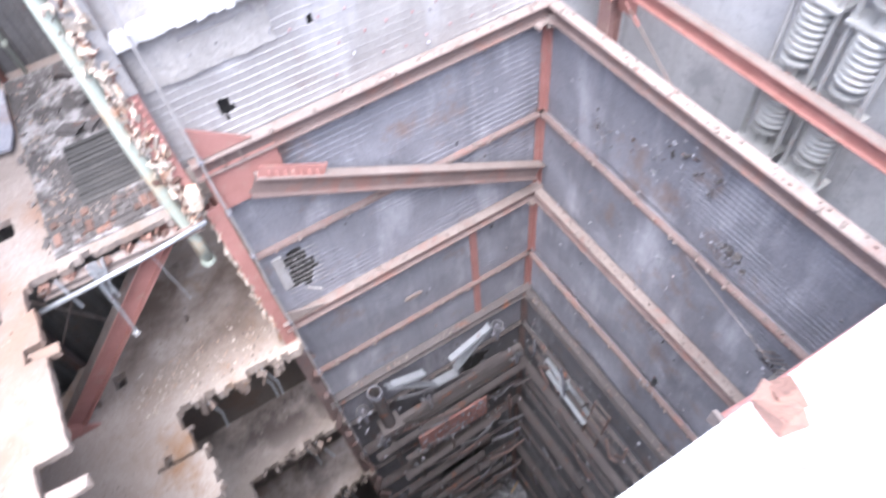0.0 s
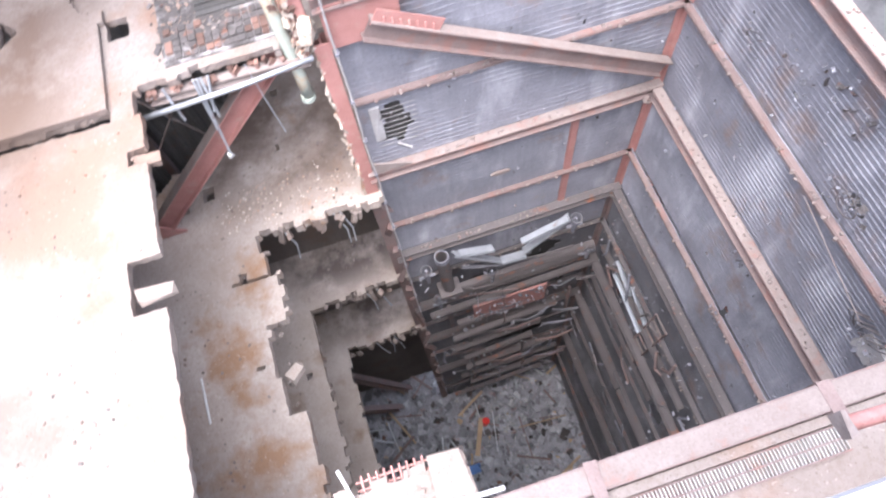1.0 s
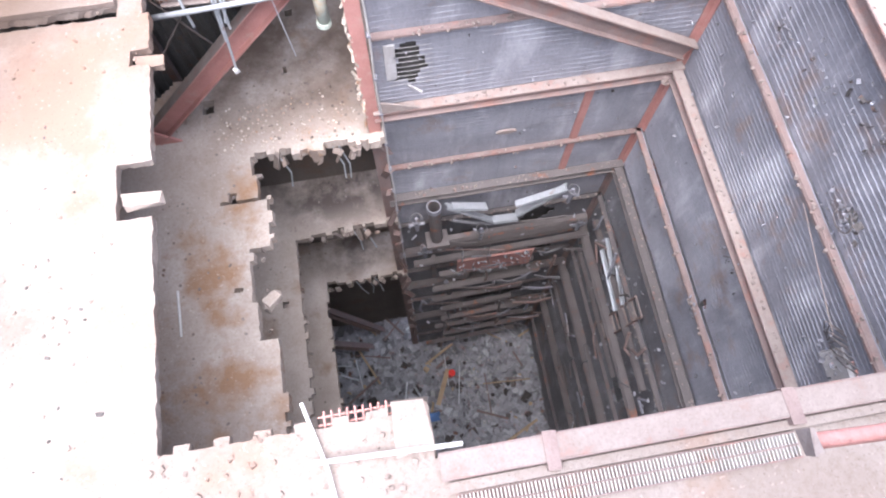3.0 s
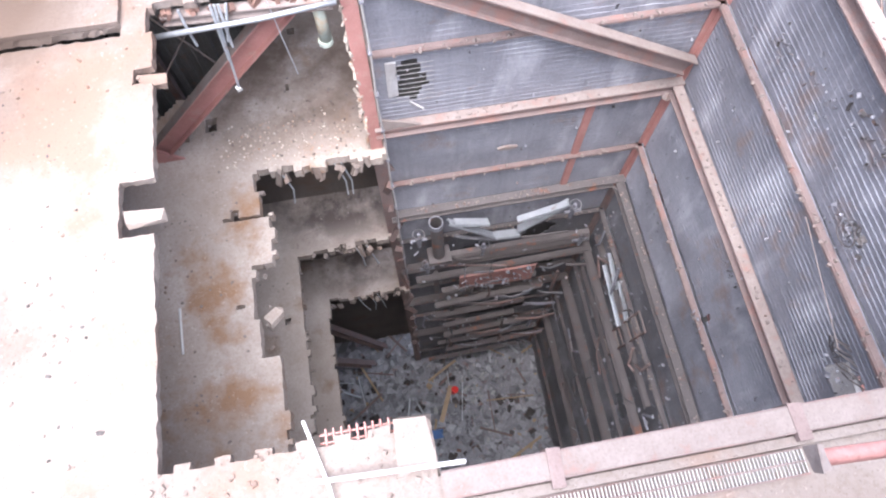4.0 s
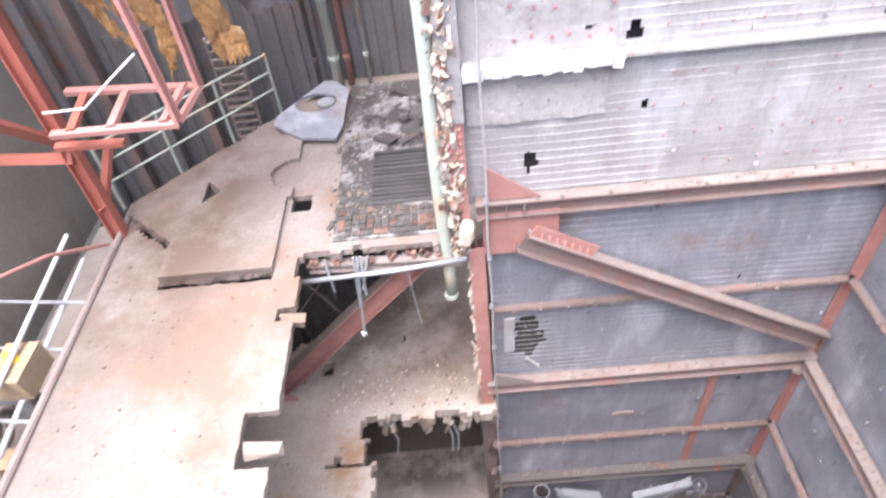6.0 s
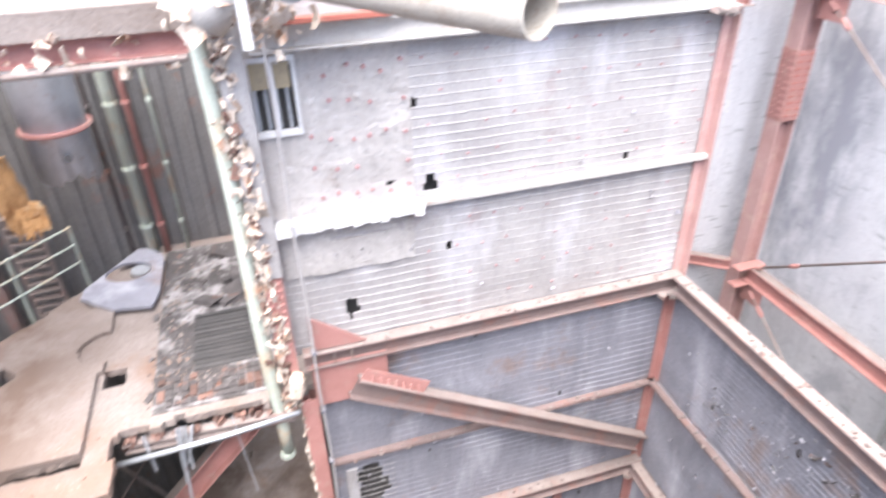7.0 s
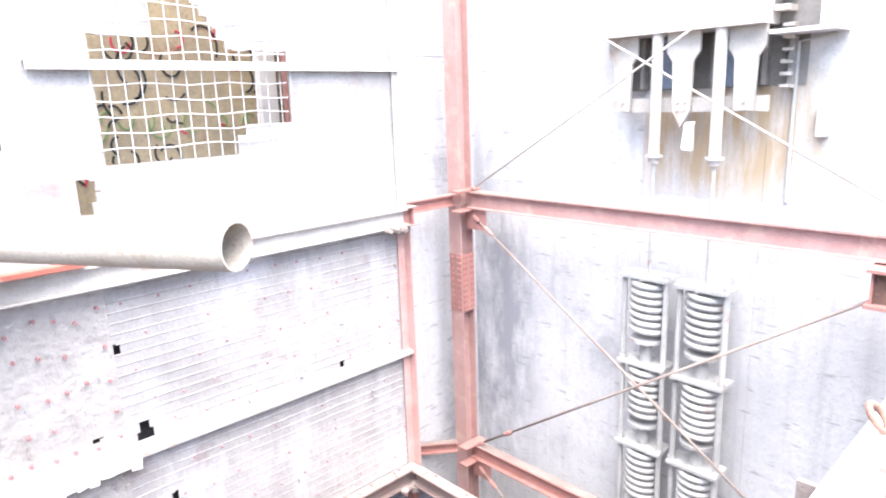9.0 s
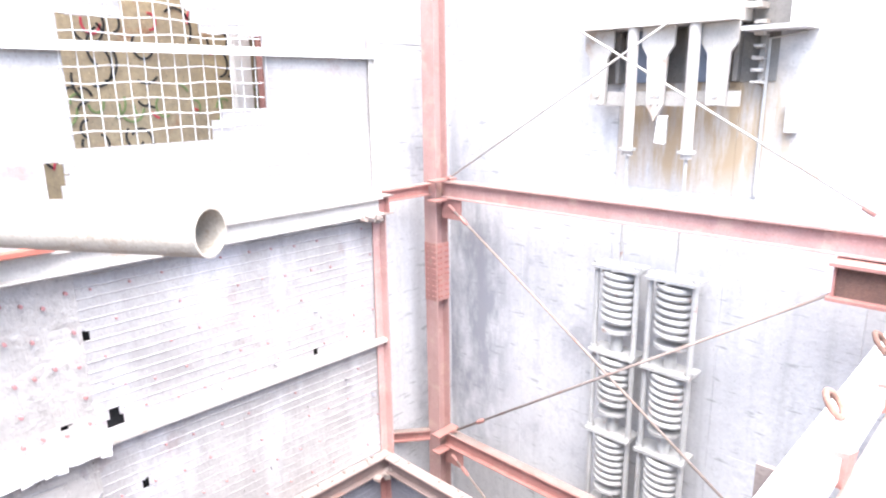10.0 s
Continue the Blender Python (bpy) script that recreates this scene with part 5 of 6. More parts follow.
for k in range(6):
    obj("stub_bracket", Geo().box((6.72, 1.60, 0.30 + 0.12 * k), (6.86, 1.70, 0.335 + 0.12 * k), jit=0.008, rnd=r5), PALE, lv)
obj("loose_plate", Geo().box((6.5, 2.48, -0.35), (6.56, 2.6, -0.05), jit=0.02, rnd=r5), WHITE, None, "small bent white plate hanging under the beam", "plate")
obj("wall_box", Geo().box((6.85, 1.25, -0.2), (6.95, 1.36, 0.1)), SPRING, None, "small grey switch box on the concrete wall", "box")
obj("wall_conduit", Geo().tube([(6.9, 1.6, -0.9), (6.9, 1.6, 0.75), (6.9, 1.25, 0.8)], 0.02, 7), SPRING, None, "thin conduit on the concrete wall", "conduit")
# cast panels of the concrete walls
for k in range(5):
    y0 = SOUTH + 0.02 if k == 0 else 0.4 + 1.45 * (k - 1)
    y1 = (0.4 + 1.45 * k) - 0.004
    if k == 4:
        y1 = NORTH
    for z0, z1 in ((BOTTOM, -9.0), (-8.997, -4.1), (-4.097, -0.93), (-0.927, 3.35)):
        obj("cast_panel", Geo().box((EAST - 0.03, y0, z0), (EAST, y1, z1)), STAINED if k in (1, 2) and z0 == -0.927 else WEATHERED if k > 2 else CONCRETE, wall_east)
for x0, x1 in ((4.72, 5.35), (5.362, EAST - 0.03)):
    for z0, z1 in ((BOTTOM, -5.0), (-4.99, 0.9), (0.91, 3.35)):
        obj("cast_panel", Geo().box((x0, NORTH - 0.03, z0), (x1, NORTH, z1)), CONCRETE, wall_north)

# ---- floor behind: slab above, hanging frame, tanks, back pipes ----
f0 = obj("floor_above", Geo().box((-6.6, 5.3, -0.98), (-0.72, 6.4, -0.76), jit=0.01, rnd=r5), SLAB, None, "broken edge of the floor above the tanks", "floor", kind="structure")
obj("floor_beam", Geo().ibeam((-6.6, 5.42, -1.09), (-0.72, 5.42, -1.09), 0.2, 0.14), RED, None, "red oxide beam under the upper floor edge", "beam")
obj("floor_pipe", Geo().tube([(-4.5, 5.25, -1.25), (-0.75, 5.25, -1.2)], 0.03, 8), DUSTY, None, "dusty pipe under the upper floor edge", "pipe")
g = Geo()
for k in range(70):
    flake(g, (r5.uniform(-4.2, -0.8), 5.27 + r5.uniform(-0.05, 0.1), -1.1 + r5.uniform(-0.16, 0.2)), r5.uniform(0.05, 0.17), r5)
obj("torn_ceiling_sheet", g, PLASTER, None, "torn sheets hanging from the upper floor edge", "sheets", kind="stuff")
fr = thing("hung_scaffold", (-3.4, 5.3, -3.0), "orange-red steel frame hanging beside the tanks", "frame")
for p, q, m in (((-3.04, 5.0, -1.75), (-2.99, 5.0, -3.03), RED), ((-2.92, 5.62, -1.3), (-2.94, 5.62, -3.02), RED), ((-2.99, 5.0, -3.0), (-2.94, 5.62, -3.0), RED),
                ((-2.97, 5.0, -3.01), (-4.2, 5.0, -3.0), RED), ((-2.93, 5.62, -2.98), (-4.25, 5.62, -2.9), RED), ((-3.62, 5.0, -2.98), (-3.65, 5.62, -2.95), RED),
                ((-3.12, 5.0, -2.98), (-3.07, 5.62, -2.95), RED), ((-4.0, 5.0, -2.98), (-4.05, 5.62, -2.92), ORANGE), ((-3.62, 5.1, -3.22), (-4.3, 5.1, -3.2), ORANGE)):
    obj("frame_bar", Geo().channel(p, q, 0.085, 0.05, 0.01, up=(0.3, 0.9, 0.1)), m, fr)
post = obj("edge_post", Geo().ibeam((-4.46, 5.5, F1 - 0.1), (-4.46, 5.5, 0.5), 0.16, 0.14, up=(1, 0, 0)), ORANGE, None, "bright orange-red steel post at the floor edge", "post")
for p, q in (((-4.46, 5.42, -3.4), (-4.46, 3.2, -1.2)), ((-4.46, 5.45, -4.3), (-4.9, 6.9, -4.3)), ((-4.46, 5.45, -3.6), (-5.6, 5.6, -3.6))):
    obj("post_arm", Geo().channel(p, q, 0.12, 0.06, 0.012, up=(0.9, 0.1, 0.4)), ORANGE, post)
obj("bracing_bar", Geo().tube([(-4.45, 5.2, -4.62), (-4.5, 4.4, -4.0), (-4.6, 3.1, -3.3)], 0.022, 7), RED, None, "thin rusty brace rod beside the floor", "rod")
obj("loose_cable", Geo().tube([(-4.3, 5.2, -2.9), (-3.95, 5.3, -2.95), (-3.6, 5.35, -2.7), (-3.3, 5.4, -2.5)], 0.014, 6), WHITE, None, "slack pale cable on the hanging frame", "cable", smooth=True)


def tank(x, y, r, z0, z1, label):
    """A vertical sheet-metal tank with a torn lower edge."""
    n = 28
    g = Geo()
    for layer, rr in ((0, r), (1, r - 0.02)):
        for j, z in enumerate((z1, (z0 + z1) / 2, z0)):
            for i in range(n):
                a = 2 * math.pi * i / n
                zz = z + (0.05 * math.sin(4 * a) + 0.035 * math.sin(13 * a + x) if j == 2 else 0)
                d = 1 + 0.03 * math.sin(3 * a + z)
                g.v.append((x + rr * d * math.cos(a), y + rr * d * math.sin(a), zz))
    for layer in (0, 1):
        for j in range(2):
            for i in range(n):
                a, b = layer * 3 * n + j * n + i, layer * 3 * n + j * n + (i + 1) % n
                g.f.append((a, b, b + n, a + n))
    for i in range(n):
        a, b = 2 * n + i, 2 * n + (i + 1) % n
        g.f.append((a, b, b + 3 * n, a + 3 * n))
    t = obj("torn_tank", g, GALV, None, label, "tank", smooth=True)
    obj("tank_band", Geo().tube([(x + (r + 0.02) * math.cos(a), y + (r + 0.02) * math.sin(a), z0 + 0.55) for a in np.linspace(0, 6.283, 29)], 0.03, 6), RED, t, "red oxide band")
    obj("tank_boss", Geo().tube([(x + 0.1, y - r - 0.03, z0 + 0.28), (x + 0.1, y - r + 0.05, z0 + 0.28)], 0.045, 10), DARK, t)
    return t


tank(-2.42, 7.25, 0.33, -2.84, -1.0, "grey sheet-metal tank with a torn lower edge")
tank(-3.75, 7.0, 0.62, -2.75, -1.0, "grey sheet-metal tank with torn insulation below")


def wool_sheet(x0, x1, y, ztop, zlow, lean, seed):
    """A torn sheet of mineral wool, ragged below, bulging and thick."""
    r = random.Random(seed)
    nu, nv = 14, 12
    low = [zlow(i / nu) + r.uniform(-0.09, 0.05) for i in range(nu + 1)]
    g = Geo()
    for side in (0, 1):
        for j in range(nv + 1):
            for i in range(nu + 1):
                u, v = i / nu, j / nv
                top = ztop(u)
                x = x0 + (x1 - x0) * u + lean * v
                z = top + (low[i] - top) * v
                b = 0.10 * fbm(x * 3, z * 3, seed) + 0.03 * fbm(x * 14, z * 14, seed + 5)
                g.v.append((x + 0.03 * fbm(x * 8, z * 8, 9), y + b + 0.05 * side, z))
    w = nu + 1
    k = w * (nv + 1)
    for j in range(nv):
        for i in range(nu):
            a = j * w + i
            g.f += [(a, a + w, a + w + 1, a + 1), (k + a, k + a + 1, k + a + w + 1, k + a + w)]
    ring = [i for i in range(w)] + [j * w + nu for j in range(1, nv + 1)] + [nv * w + i for i in range(nu - 1, -1, -1)] + [j * w for j in range(nv - 1, 0, -1)]
    for a, b in zip(ring, ring[1:] + ring[:1]):
        g.f.append((a, b, k + b, k + a))
    return obj("torn_insulation", g, WOOL, None, "torn orange-brown mineral wool hanging from the tank", "insulation", "wool sheets", smooth=False)


wool_sheet(-4.15, -3.72, 6.36, lambda u: -1.95 - 0.25 * u, lambda u: -2.35 - 0.55 * min(1, 1.5 * u), 0.05, 3)
wool_sheet(-3.80, -3.30, 6.38, lambda u: -2.12 - 0.36 * u, lambda u: -2.50 - 0.28 * u, 0.02, 8)
wool_sheet(-3.50, -3.27, 6.42, lambda u: -2.70, lambda u: -3.30 + 0.4 * u, -0.03, 14)
wool_sheet(-3.10, -2.80, 6.52, lambda u: -2.42 + 0.1 * u, lambda u: -3.22 + 0.1 * u, 0.16, 21)
wool_sheet(-2.88, -2.62, 6.50, lambda u: -2.75 - 0.1 * u, lambda u: -3.22 + 0.1 * u, 0.04, 33)
g = Geo()
for k in range(40):
    x = r5.uniform(-3.9, -2.3)
    flake(g, (x, 5.25 + r5.uniform(-0.06, 0.08), -1.40 + 0.06 * (x + 3) + r5.uniform(-0.08, 0.08)), 0.04 + 0.17 * r5.random() ** 2, r5)
obj("torn_white_sheet", g, PALE, None, "crumpled white sheets hanging from the upper floor edge", "sheets", kind="stuff")
obj("tank_arm", Geo().channel((-2.95, 6.9, -1.9), (-2.95, 6.9, -2.35), 0.08, 0.05, up=(1, 0, 0)), RED, None, "red oxide hanger arm beside the tank", "arm")
for x, r, m, z0, lab in ((-2.05, 0.075, GREEN, F1, "pale blue-grey vertical pipe with clamps"), (-1.86, 0.045, RED, F1, "red oxide vertical post on the back wall"), (-1.58, 0.025, GREEN, F1, "thin pale green pipe on the back wall"), (-2.32, 0.035, DIM, F1, "red oxide vertical pipe on the back wall")):
    vp = obj("wall_pipe", Geo().tube([(x, 8.45, z0), (x, 8.45, 2.0)], r, 10), m, None, lab, "pipe", "pipes on the back wall", smooth=True)
    for z in (-4.3, -3.4, -2.5, -1.6):
        obj("clamp", Geo().tube([(x, 8.45, z), (x, 8.45, z + 0.05)], r + 0.012, 10), m, vp)
# railing and stair behind the slanting floor edge
rl = thing("guard_rail", (-3.8, 7.6, F1), "thin pale guard rail beyond the slanting floor edge", "railing")
pts = [(-4.9 + 0.62 * k, 6.5 + 0.66 * k) for k in range(4)]
for k in range(4):
    obj("rail_post", Geo().tube([(*pts[k], F1 - 0.4), (*pts[k], F1 + 0.62)], 0.022, 7), GREEN, rl)
for z in (F1 + 0.05, F1 + 0.33, F1 + 0.6):
    obj("rail_bar", Geo().tube([(*pts[0], z), (*pts[3], z)], 0.017, 7), GREEN, rl)
st = thing("steel_ladder", (-3.6, 8.3, F1 - 1.5), "dusty steel ladder with flat rungs behind the floor", "ladder")
for s in (-0.2, 0.2):
    obj("stile", Geo().box((-3.55 + s - 0.02, 8.3, F1 - 2.0), (-3.55 + s + 0.02, 8.36, F1 + 1.0)), DUSTY, st)
for k in range(22):
    obj("rung", Geo().box((-3.73, 8.28, F1 - 1.8 + 0.13 * k), (-3.37, 8.36, F1 - 1.77 + 0.13 * k)), DUSTY, st)
for k, x in enumerate((-4.9, -5.6, -6.2, -4.2)):
    obj("back_post", Geo().box((x, 8.35, BOTTOM), (x + 0.14, 8.5, 2.0)), STEEL if k % 2 else DARK, None, "dark steel post against the back wall", "post", "back posts")

# ---- void beyond the west floor edge ----
obj("floor_kerb", Geo().angle((-4.42, -1.0, F1 + 0.05), (-4.42, 6.0, F1 + 0.05), -0.05, 0.12), DUSTY, None, "pale steel angle along the floor edge", "kerb")
slab("west_ledge", -6.7, -4.6, -1.0, 7.6, -6.35, 0.12, lambda x, y: not (abs(y - 1.2) < 0.12 or abs(y - 4.4) < 0.16 or x < -6.2 and y > 5), DEEP_SLAB, "dusty brown ledge in the void beside the floor", step=0.12, rough=0.05)
tr_ = thing("tube_rack", (-4.95, 3.0, -5.0), "pale tube rack bolted outside the floor edge", "rack")
for z0, z1 in ((-4.6, -5.1), (-5.0, -5.45)):
    obj("long_tube", Geo().tube([(-5.0, -1.0, z1), (-5.0, 5.4, z0)], 0.028, 8), WHITE, tr_)
for y in (0.6, 1.5, 2.35, 3.1, 3.95, 4.6):
    obj("cross_tube", Geo().tube([(-4.40, y, -4.95), (-5.9, y + 0.25, -5.02)], 0.02, 8), GALV, tr_)
obj("hanging_box", Geo().box((-5.2, 3.5, -5.1), (-4.85, 4.0, -4.8), jit=0.02, rnd=r5), WOOD, None, "weathered box splashed with yellow paint", "box")
obj("paint_splash", Geo().lump((-5.02, 3.75, -4.79), (0.16, 0.28, 0.02), r5), YELLOW, None, "yellow paint splash on the box", "splash")
g = Geo()
for c, s in (((-6.69, 5.2, -5.6), (0.03, 0.5, 0.7)), ((-6.69, 4.9, -6.1), (0.03, 0.4, 0.4)), ((-6.69, 5.5, -5.2), (0.03, 0.3, 0.5))):
    g.lump(c, s, r5)
obj("paint_splash", g, YELLOW, None, "yellow paint splash on the concrete wall", "splash")
for y in (2.75, 3.4):
    g = Geo()
    pts = [(-5.3 - 0.8 * a / 38, y + 0.22 * math.cos(a), -5.45 + 0.22 * math.sin(a)) for a in np.linspace(0, 38, 88)]
    sph = thing("lying_spring", (-5.9, y, -5.9), "pale coil spring lying in a steel cradle", "spring", "lying springs")
    obj("coil", Geo().tube(pts, 0.04, 7), DUSTY, sph, smooth=True)
    obj("cradle", Geo().box((-6.5, y - 0.31, -5.75), (-5.1, y - 0.26, -5.2)), GALV, sph)
    obj("cradle", Geo().box((-6.5, y + 0.26, -5.75), (-5.1, y + 0.31, -5.2)), GALV, sph)
    obj("wedge", Geo().box((-5.15, y - 0.5, -5.6), (-4.65, y - 0.3, -5.35), jit=0.03, rnd=r5), WOOD, None, "weathered timber wedge under the rack", "timber")
for k in range(7):
    obj("west_beam", Geo().ibeam((-4.6 - 0.3 * k, -1, -6.6 - 0.2 * (k % 3)), (-4.6 - 0.3 * k, 8.3, -6.6 - 0.2 * (k % 3)), 0.16, 0.1), STEEL if k % 2 else DARK, None, "dark steel beam in the void beside the floors", "beam", "void beams")

# ---- deep part of the shaft ----
r6 = random.Random(31)
for f in (F2, F3, F4):
    obj("floor_column", Geo().ibeam((-2.9, 5.6, f - 3.2), (-2.9, 5.6, f - 0.2), 0.2, 0.2, up=(1, 0, 0)), STEEL, None, "dusty steel column under the floor", "column", "floor columns")


def strip(points, w, label, m=None):
    g = Geo()
    for p, q in zip(points, points[1:]):
        g.channel(p, q, w, w * 0.35, 0.012, up=(0.1, -1, 0.3))
    return obj("hanging_duct", g, m or GALV, None, label, "duct", "fallen ducts")


strip([(0.75, 4.5, -10.3), (1.66, 4.5, -11.3)], 0.14, "bent galvanised duct hanging across the shaft wall")
strip([(0.85, 4.5, -10.35), (1.5, 4.5, -10.6)], 0.16, "bent galvanised duct hanging across the shaft wall")
strip([(1.66, 4.5, -11.3), (2.15, 4.5, -11.35)], 0.18, "crushed galvanised duct hanging across the shaft wall")
strip([(2.1, 4.5, -11.2), (2.95, 4.5, -10.3)], 0.15, "bent galvanised duct hanging across the shaft wall")
strip([(2.02, 4.45, -10.6), (2.9, 4.45, -10.25)], 0.13, "bent galvanised strip hanging across the shaft wall")
for a, b in (((4.05, 4.0, -12.1), (4.05, 3.3, -12.4)), ((4.05, 3.35, -12.0), (4.05, 2.6, -12.3)), ((4.0, 3.9, -12.5), (4.0, 2.6, -12.7))):
    strip([a, b], 0.13, "bent galvanised duct hanging along the shaft wall")
chute = thing("hopper_chute", (0.55, 4.6, -11.4), "grey pipe chute with a square flange on the wall", "chute")
obj("chute_pipe", Geo().tube([(0.52, 4.6, -10.5), (0.56, 4.6, -12.1)], 0.12, 14, cap=False), DIM, chute, smooth=True)
obj("chute_rim", Geo().tube([(0.52 + 0.125 * math.cos(a), 4.6 + 0.125 * math.sin(a), -10.5) for a in np.linspace(0, 6.283, 15)], 0.014, 6, cap=False), DARKER_SHEET, chute, smooth=True)
obj("chute_flange", Geo().box((0.33, 4.42, -12.2), (0.8, 4.78, -12.1), jit=0.01, rnd=r6), DIM, chute)
obj("chute_collar", Geo().tube([(0.52, 4.6, -10.5), (0.52, 4.6, -10.62)], 0.145, 14, cap=False), DARKER_SHEET, chute)
for x, z in ((0.18, -10.95), (3.2, -10.75), (0.3, -12.6), (1.5, -12.0), (3.7, -12.4)):
    vl = obj("valve", Geo().tube([(x, 4.62, z), (x, 4.62, z - 0.1), (x, 4.62, z - 0.16), (x, 4.62, z - 0.6)], 0.05, 8, radii=[0.03, 0.05, 0.07, 0.035]), DARKER_SHEET, None, "grey valve with a small handwheel on the shaft wall", "valve", "valves")
    obj("handwheel", Geo().tube([(x + 0.11 * math.cos(a), 4.60 + 0.11 * math.sin(a), z + 0.02) for a in np.linspace(0, 6.283, 13)], 0.014, 6, cap=False), DARKEST_SHEET, vl, smooth=True)
    obj("side_branch", Geo().tube([(x - 0.16, 4.62, z - 0.3), (x + 0.16, 4.62, z - 0.3)], 0.035, 8), DARKER_SHEET, vl)
for k in range(46):
    x, z = r6.uniform(0.0, 3.7), r6.uniform(-21.5, -11.2)
    if k % 3 == 0:
        q = (x + r6.uniform(-0.1, 0.1), 4.55, z - r6.uniform(0.5, 1.5))
    else:
        q = (x + r6.uniform(0.4, 1.3), 4.55 + r6.uniform(-0.1, 0.1), z - r6.uniform(-0.15, 0.35))
    obj("bent_pipe", Geo().tube([(x, 4.6, z), ((x + q[0]) / 2 + r6.uniform(-0.08, 0.08), 4.52, (z + q[2]) / 2 + r6.uniform(-0.08, 0.08)), q], r6.choice((0.015, 0.025, 0.04)), 7), r6.choice((DIM, STEEL, DARKER_SHEET, DARKEST_SHEET)), None, "dark bent pipe hanging on the lower shaft wall", "pipe", "bent pipes")
for k in range(26):
    y, z = r6.uniform(0.6, 4.4), r6.uniform(-19.5, -11.2)
    x = RX - side_in(z) - 0.16
    obj("bent_pipe", Geo().tube([(x, y, z), (x - 0.05, y + r6.uniform(-0.3, 0.3), z - 0.4), (x, y + r6.uniform(-0.8, 0.8), z - r6.uniform(0.3, 1.1))], r6.choice((0.012, 0.02, 0.03)), 7), r6.choice((DIM, STEEL, DARKER_SHEET, DARKEST_SHEET)), None, "dark bent pipe hanging on the lower shaft wall", "pipe", "bent pipes")
# Platform beams in the same shade-darkened steel.
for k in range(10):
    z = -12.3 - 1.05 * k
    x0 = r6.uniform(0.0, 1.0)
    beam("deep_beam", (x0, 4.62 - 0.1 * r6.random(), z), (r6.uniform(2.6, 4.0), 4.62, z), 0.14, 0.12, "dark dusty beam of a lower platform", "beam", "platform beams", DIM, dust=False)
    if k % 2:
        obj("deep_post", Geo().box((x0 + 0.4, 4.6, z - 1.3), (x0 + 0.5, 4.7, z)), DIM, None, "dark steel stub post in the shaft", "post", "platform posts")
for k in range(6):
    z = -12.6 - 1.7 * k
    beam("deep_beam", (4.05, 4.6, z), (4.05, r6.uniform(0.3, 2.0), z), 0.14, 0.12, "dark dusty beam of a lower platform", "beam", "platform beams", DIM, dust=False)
plate_ = thing("rusty_sheet", (1.7, 4.55, -14.0), "rust-brown panel with scraps of foil stuck to it", "panel")
obj("panel_face", Geo().box((1.0, 4.52, -14.5), (2.8, 4.58, -13.6), jit=0.03, rnd=r6), RED, plate_)
g = Geo()
for k in range(50):
    flake(g, (r6.uniform(1.05, 2.75), 4.49, r6.uniform(-14.5, -13.6)), r6.uniform(0.05, 0.16), r6)
for k in range(150):
    flake(g, (r6.uniform(0.0, 4.2), 4.55, r6.uniform(-22, -11)), r6.uniform(0.04, 0.14), r6)
    flake(g, (4.05, r6.uniform(0.2, 4.6), r6.uniform(-20, -11)), r6.uniform(0.04, 0.12), r6)
obj("deep_scraps", g, SCRAP, None, "pale scraps caught in the lower shaft", "scraps", kind="stuff")
ld = thing("shaft_ladder", (4.0, 2.5, -13.0), "rusty ladder lying askew on the shaft wall", "ladder")
pa, pb = Vector((4.05, 2.55, -14.5)), Vector((4.05, 2.35, -11.5))
for s in (-0.2, 0.2):
    obj("stile", Geo().tube([pa + Vector((0, s, 0)), pb + Vector((0, s, 0))], 0.025, 6), STEEL, ld)
for k in range(11):
    c = pa.lerp(pb, k / 10)
    obj("rung", Geo().tube([c + Vector((0, -0.2, 0)), c + Vector((0, 0.2, 0))], 0.018, 6), DUSTY, ld)

# ---- rubble on the pit floor ----
PIT = -23.5
g = Geo()
step = 0.25
nx, ny = 46, 36
for i in range(nx + 1):
    for j in range(ny + 1):
        x, y = -6.6 + i * step, -0.5 + j * step
        g.v.append((x, y, PIT + 0.45 * fbm(x * 0.8, y * 0.8, 2) + 0.15 * fbm(x * 3, y * 3, 5)))
for i in range(nx):
    for j in range(ny):
        a = i * (ny + 1) + j
        g.f.append((a, a + ny + 1, a + ny + 2, a + 1))
obj("rubble_bed", g, RUBBLE, None, "uneven bed of grey rubble at the pit bottom", "rubble", kind="stuff")
for m, n, lo, hi, flat, lab in ((RUBBLE, 1500, 0.05, 0.30, 0.5, "broken grey blocks heaped on the pit floor"), (SCRAP, 520, 0.06, 0.34, 0.15, "crumpled pale sheet scraps on the pit floor"), (RUBBLE, 120, 0.15, 0.6, 0.2, "pale slab pieces on the pit floor"), (WOOD, 30, 0.1, 0.25, 0.5, "broken timber pieces on the pit floor"), (BRICK, 50, 0.08, 0.22, 0.6, "scattered bricks on the pit floor")):
    g = Geo()
    for k in range(n):
        x, y = r6.uniform(-4.0, 4.2), r6.uniform(0.0, 6.5)
        z = PIT + 0.45 * fbm(x * 0.8, y * 0.8, 2) + 0.15 * fbm(x * 3, y * 3, 5)
        s = r6.uniform(lo, hi)
        g.lump((x, y, z + s * flat * 0.4), (s, s * r6.uniform(0.4, 1.0), s * flat), r6)
    obj("pit_rubble", g, m, None, lab, "rubble", kind="stuff")
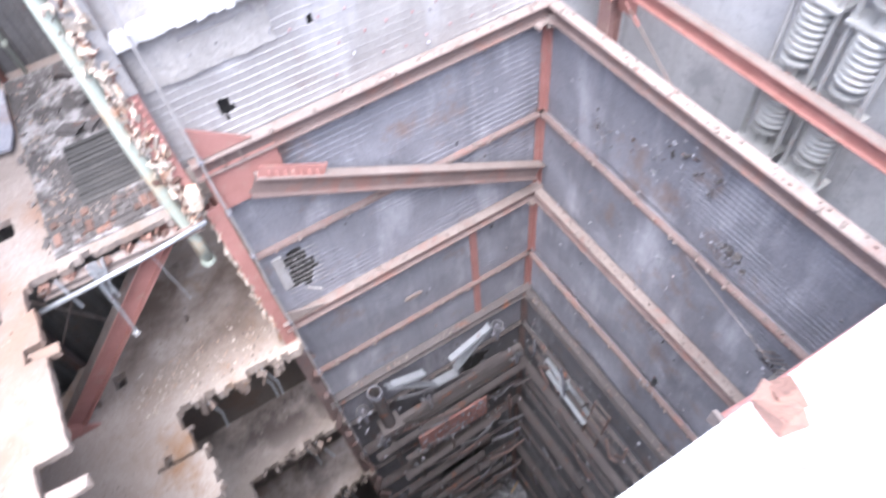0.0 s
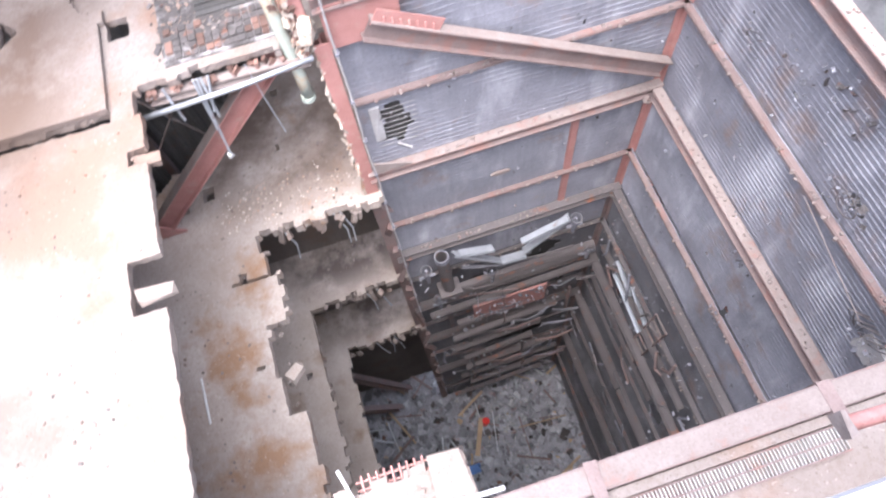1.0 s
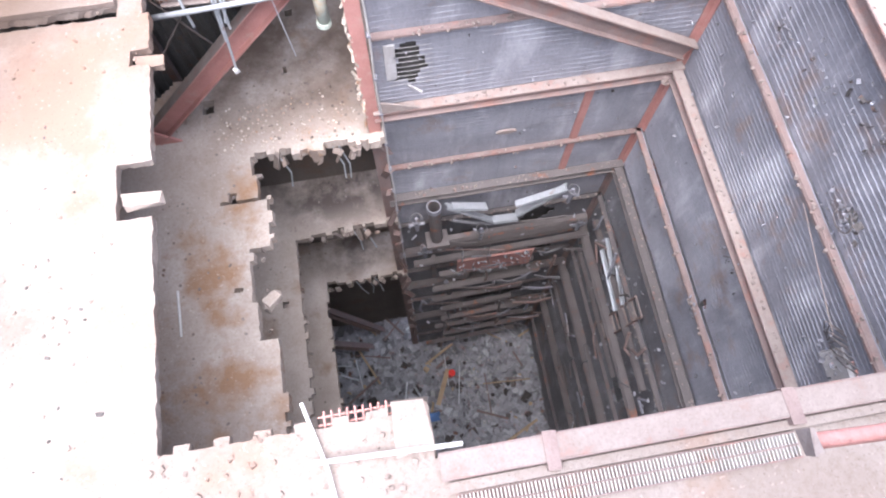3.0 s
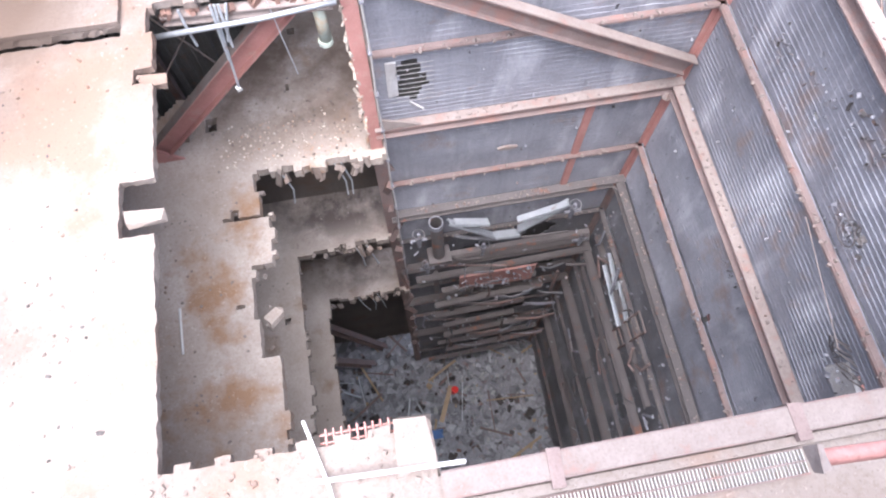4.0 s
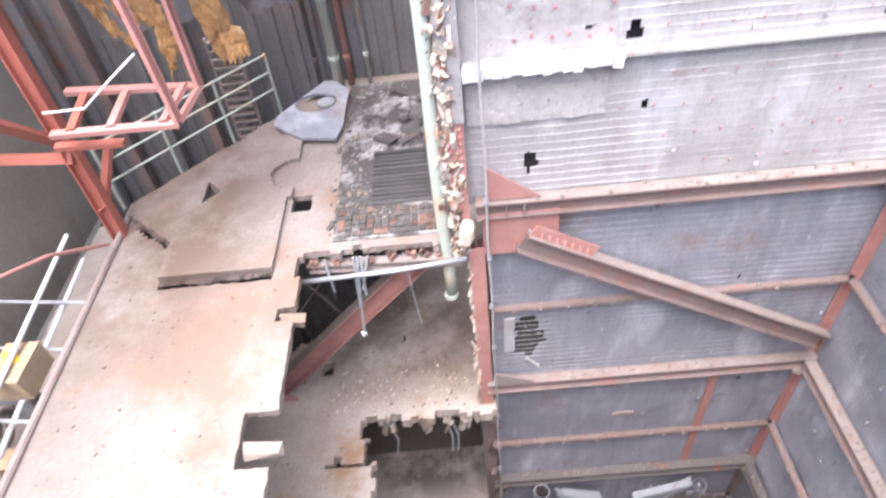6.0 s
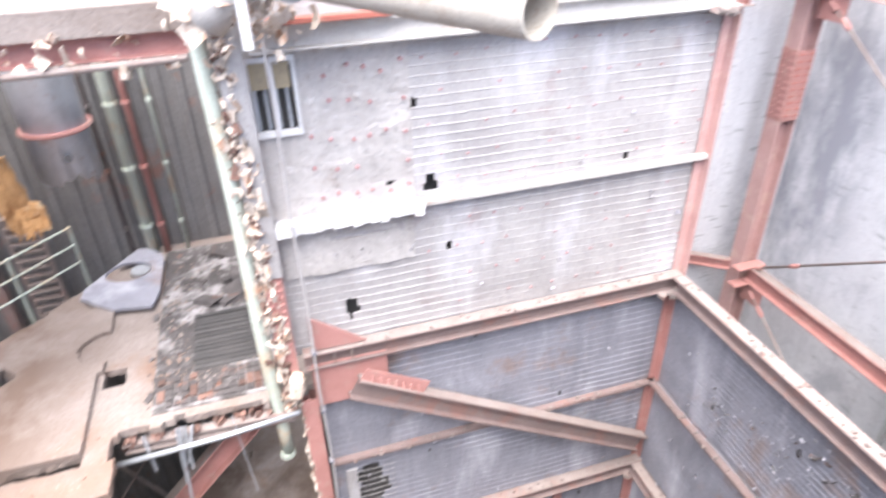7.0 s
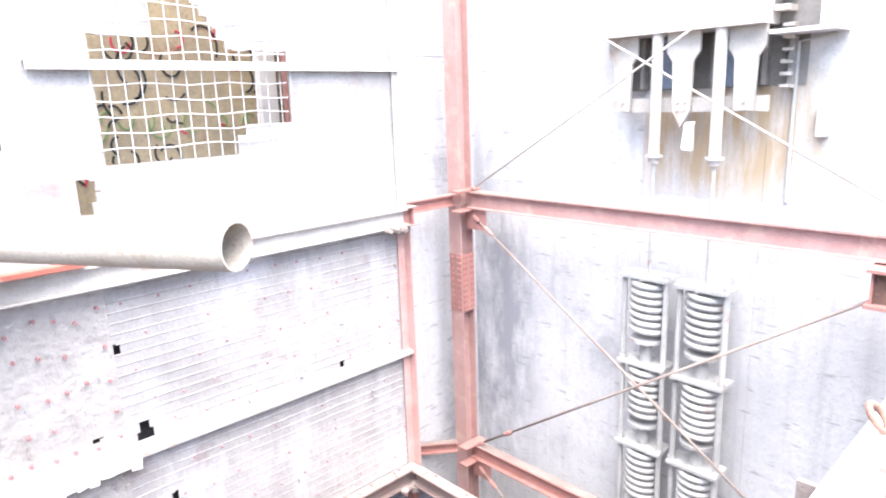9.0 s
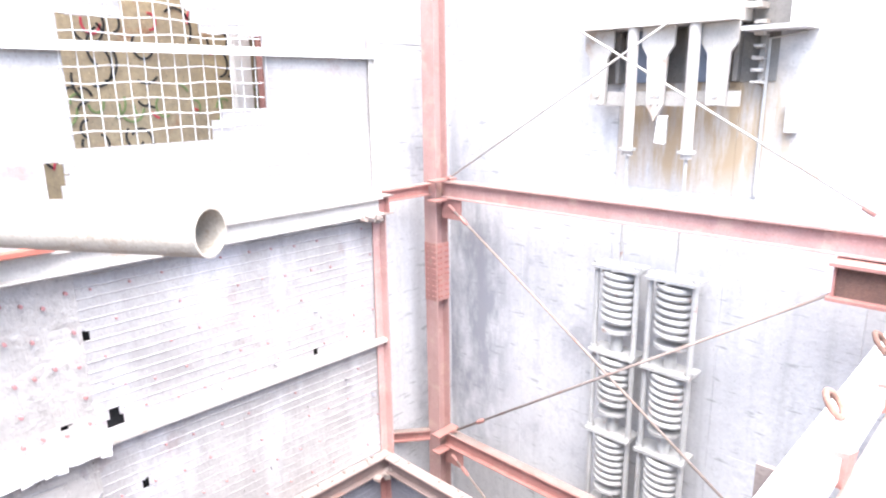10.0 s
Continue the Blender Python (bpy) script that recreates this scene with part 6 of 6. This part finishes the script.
for m, n, lab in ((SPRING, 170, "bright crumpled foil scraps heaped in the pit"), (GRIME, 90, "dark charred debris in the pit")):
    g = Geo()
    for k in range(n):
        x, y = (r6.gauss(1.5, 0.7), r6.gauss(3.4, 1.0)) if m is SPRING else (r6.uniform(-3.5, 3.8), r6.uniform(0.3, 5.5))
        z = PIT + 0.45 * fbm(x * 0.8, y * 0.8, 2) + 0.15 * fbm(x * 3, y * 3, 5)
        s = 0.06 + 0.26 * r6.random() ** 2
        if m is SPRING:
            flake(g, (x, y, z + 0.22), s * 0.8, r6)
        else:
            g.lump((x, y, z + 0.12), (s, s * r6.uniform(0.4, 1.4), s * 0.6), r6)
    obj("pit_rubble", g, m, None, lab, "rubble", kind="stuff")
for k in range(40):
    x, y = r6.uniform(-3.0, 4.0), r6.uniform(0.5, 5.5)
    a, l_ = r6.uniform(0, 3.1), r6.uniform(0.5, 1.8)
    obj("fallen_bar", Geo().tube([(x, y, PIT + 0.25), (x + l_ * math.cos(a), y + l_ * math.sin(a), PIT + 0.35 + r6.uniform(-0.1, 0.2))], r6.uniform(0.02, 0.05), 6), r6.choice((STEEL, GALV, WOOD)), None, "fallen bar lying on the rubble", "bar", "fallen bars")
can = thing("red_bucket", (0.78, 3.55, PIT + 0.3), "bright red plastic bucket on the rubble", "bucket")
obj("bucket_body", Geo().tube([(0.78, 3.55, PIT + 0.35), (0.84, 3.58, PIT + 0.6)], 0.13, 14, radii=[0.1, 0.13]), PLASTIC_RED, can)
obj("plank", Geo().box((0, 0, 0), (0.16, 1.3, 0.05), m=pose(0.1, 2.6, PIT + 0.45, 4, 0, -25)), WOOD, None, "brown timber plank on the rubble", "plank")
obj("blue_bag", Geo().lump((-0.1, 2.2, PIT + 0.35), (0.5, 0.35, 0.2), r6), BLUE, None, "crumpled blue plastic bag on the rubble", "bag")
obj("yellow_can", Geo().tube([(-0.92, 2.81, PIT + 0.3), (-0.92, 2.81, PIT + 0.6)], 0.12, 12), YELLOW, None, "yellow can on the rubble", "can")
for p, q in (((-3.5, 5.2, -16.0), (-1.4, 5.5, -22.8)), ((-3.9, 4.5, -18.0), (-1.9, 5.0, -23.0))):
    beam("fallen_beam", p, q, 0.24, 0.2, "dark beam leaning in the void below the floors", "beam", material=STEEL, dust=False)
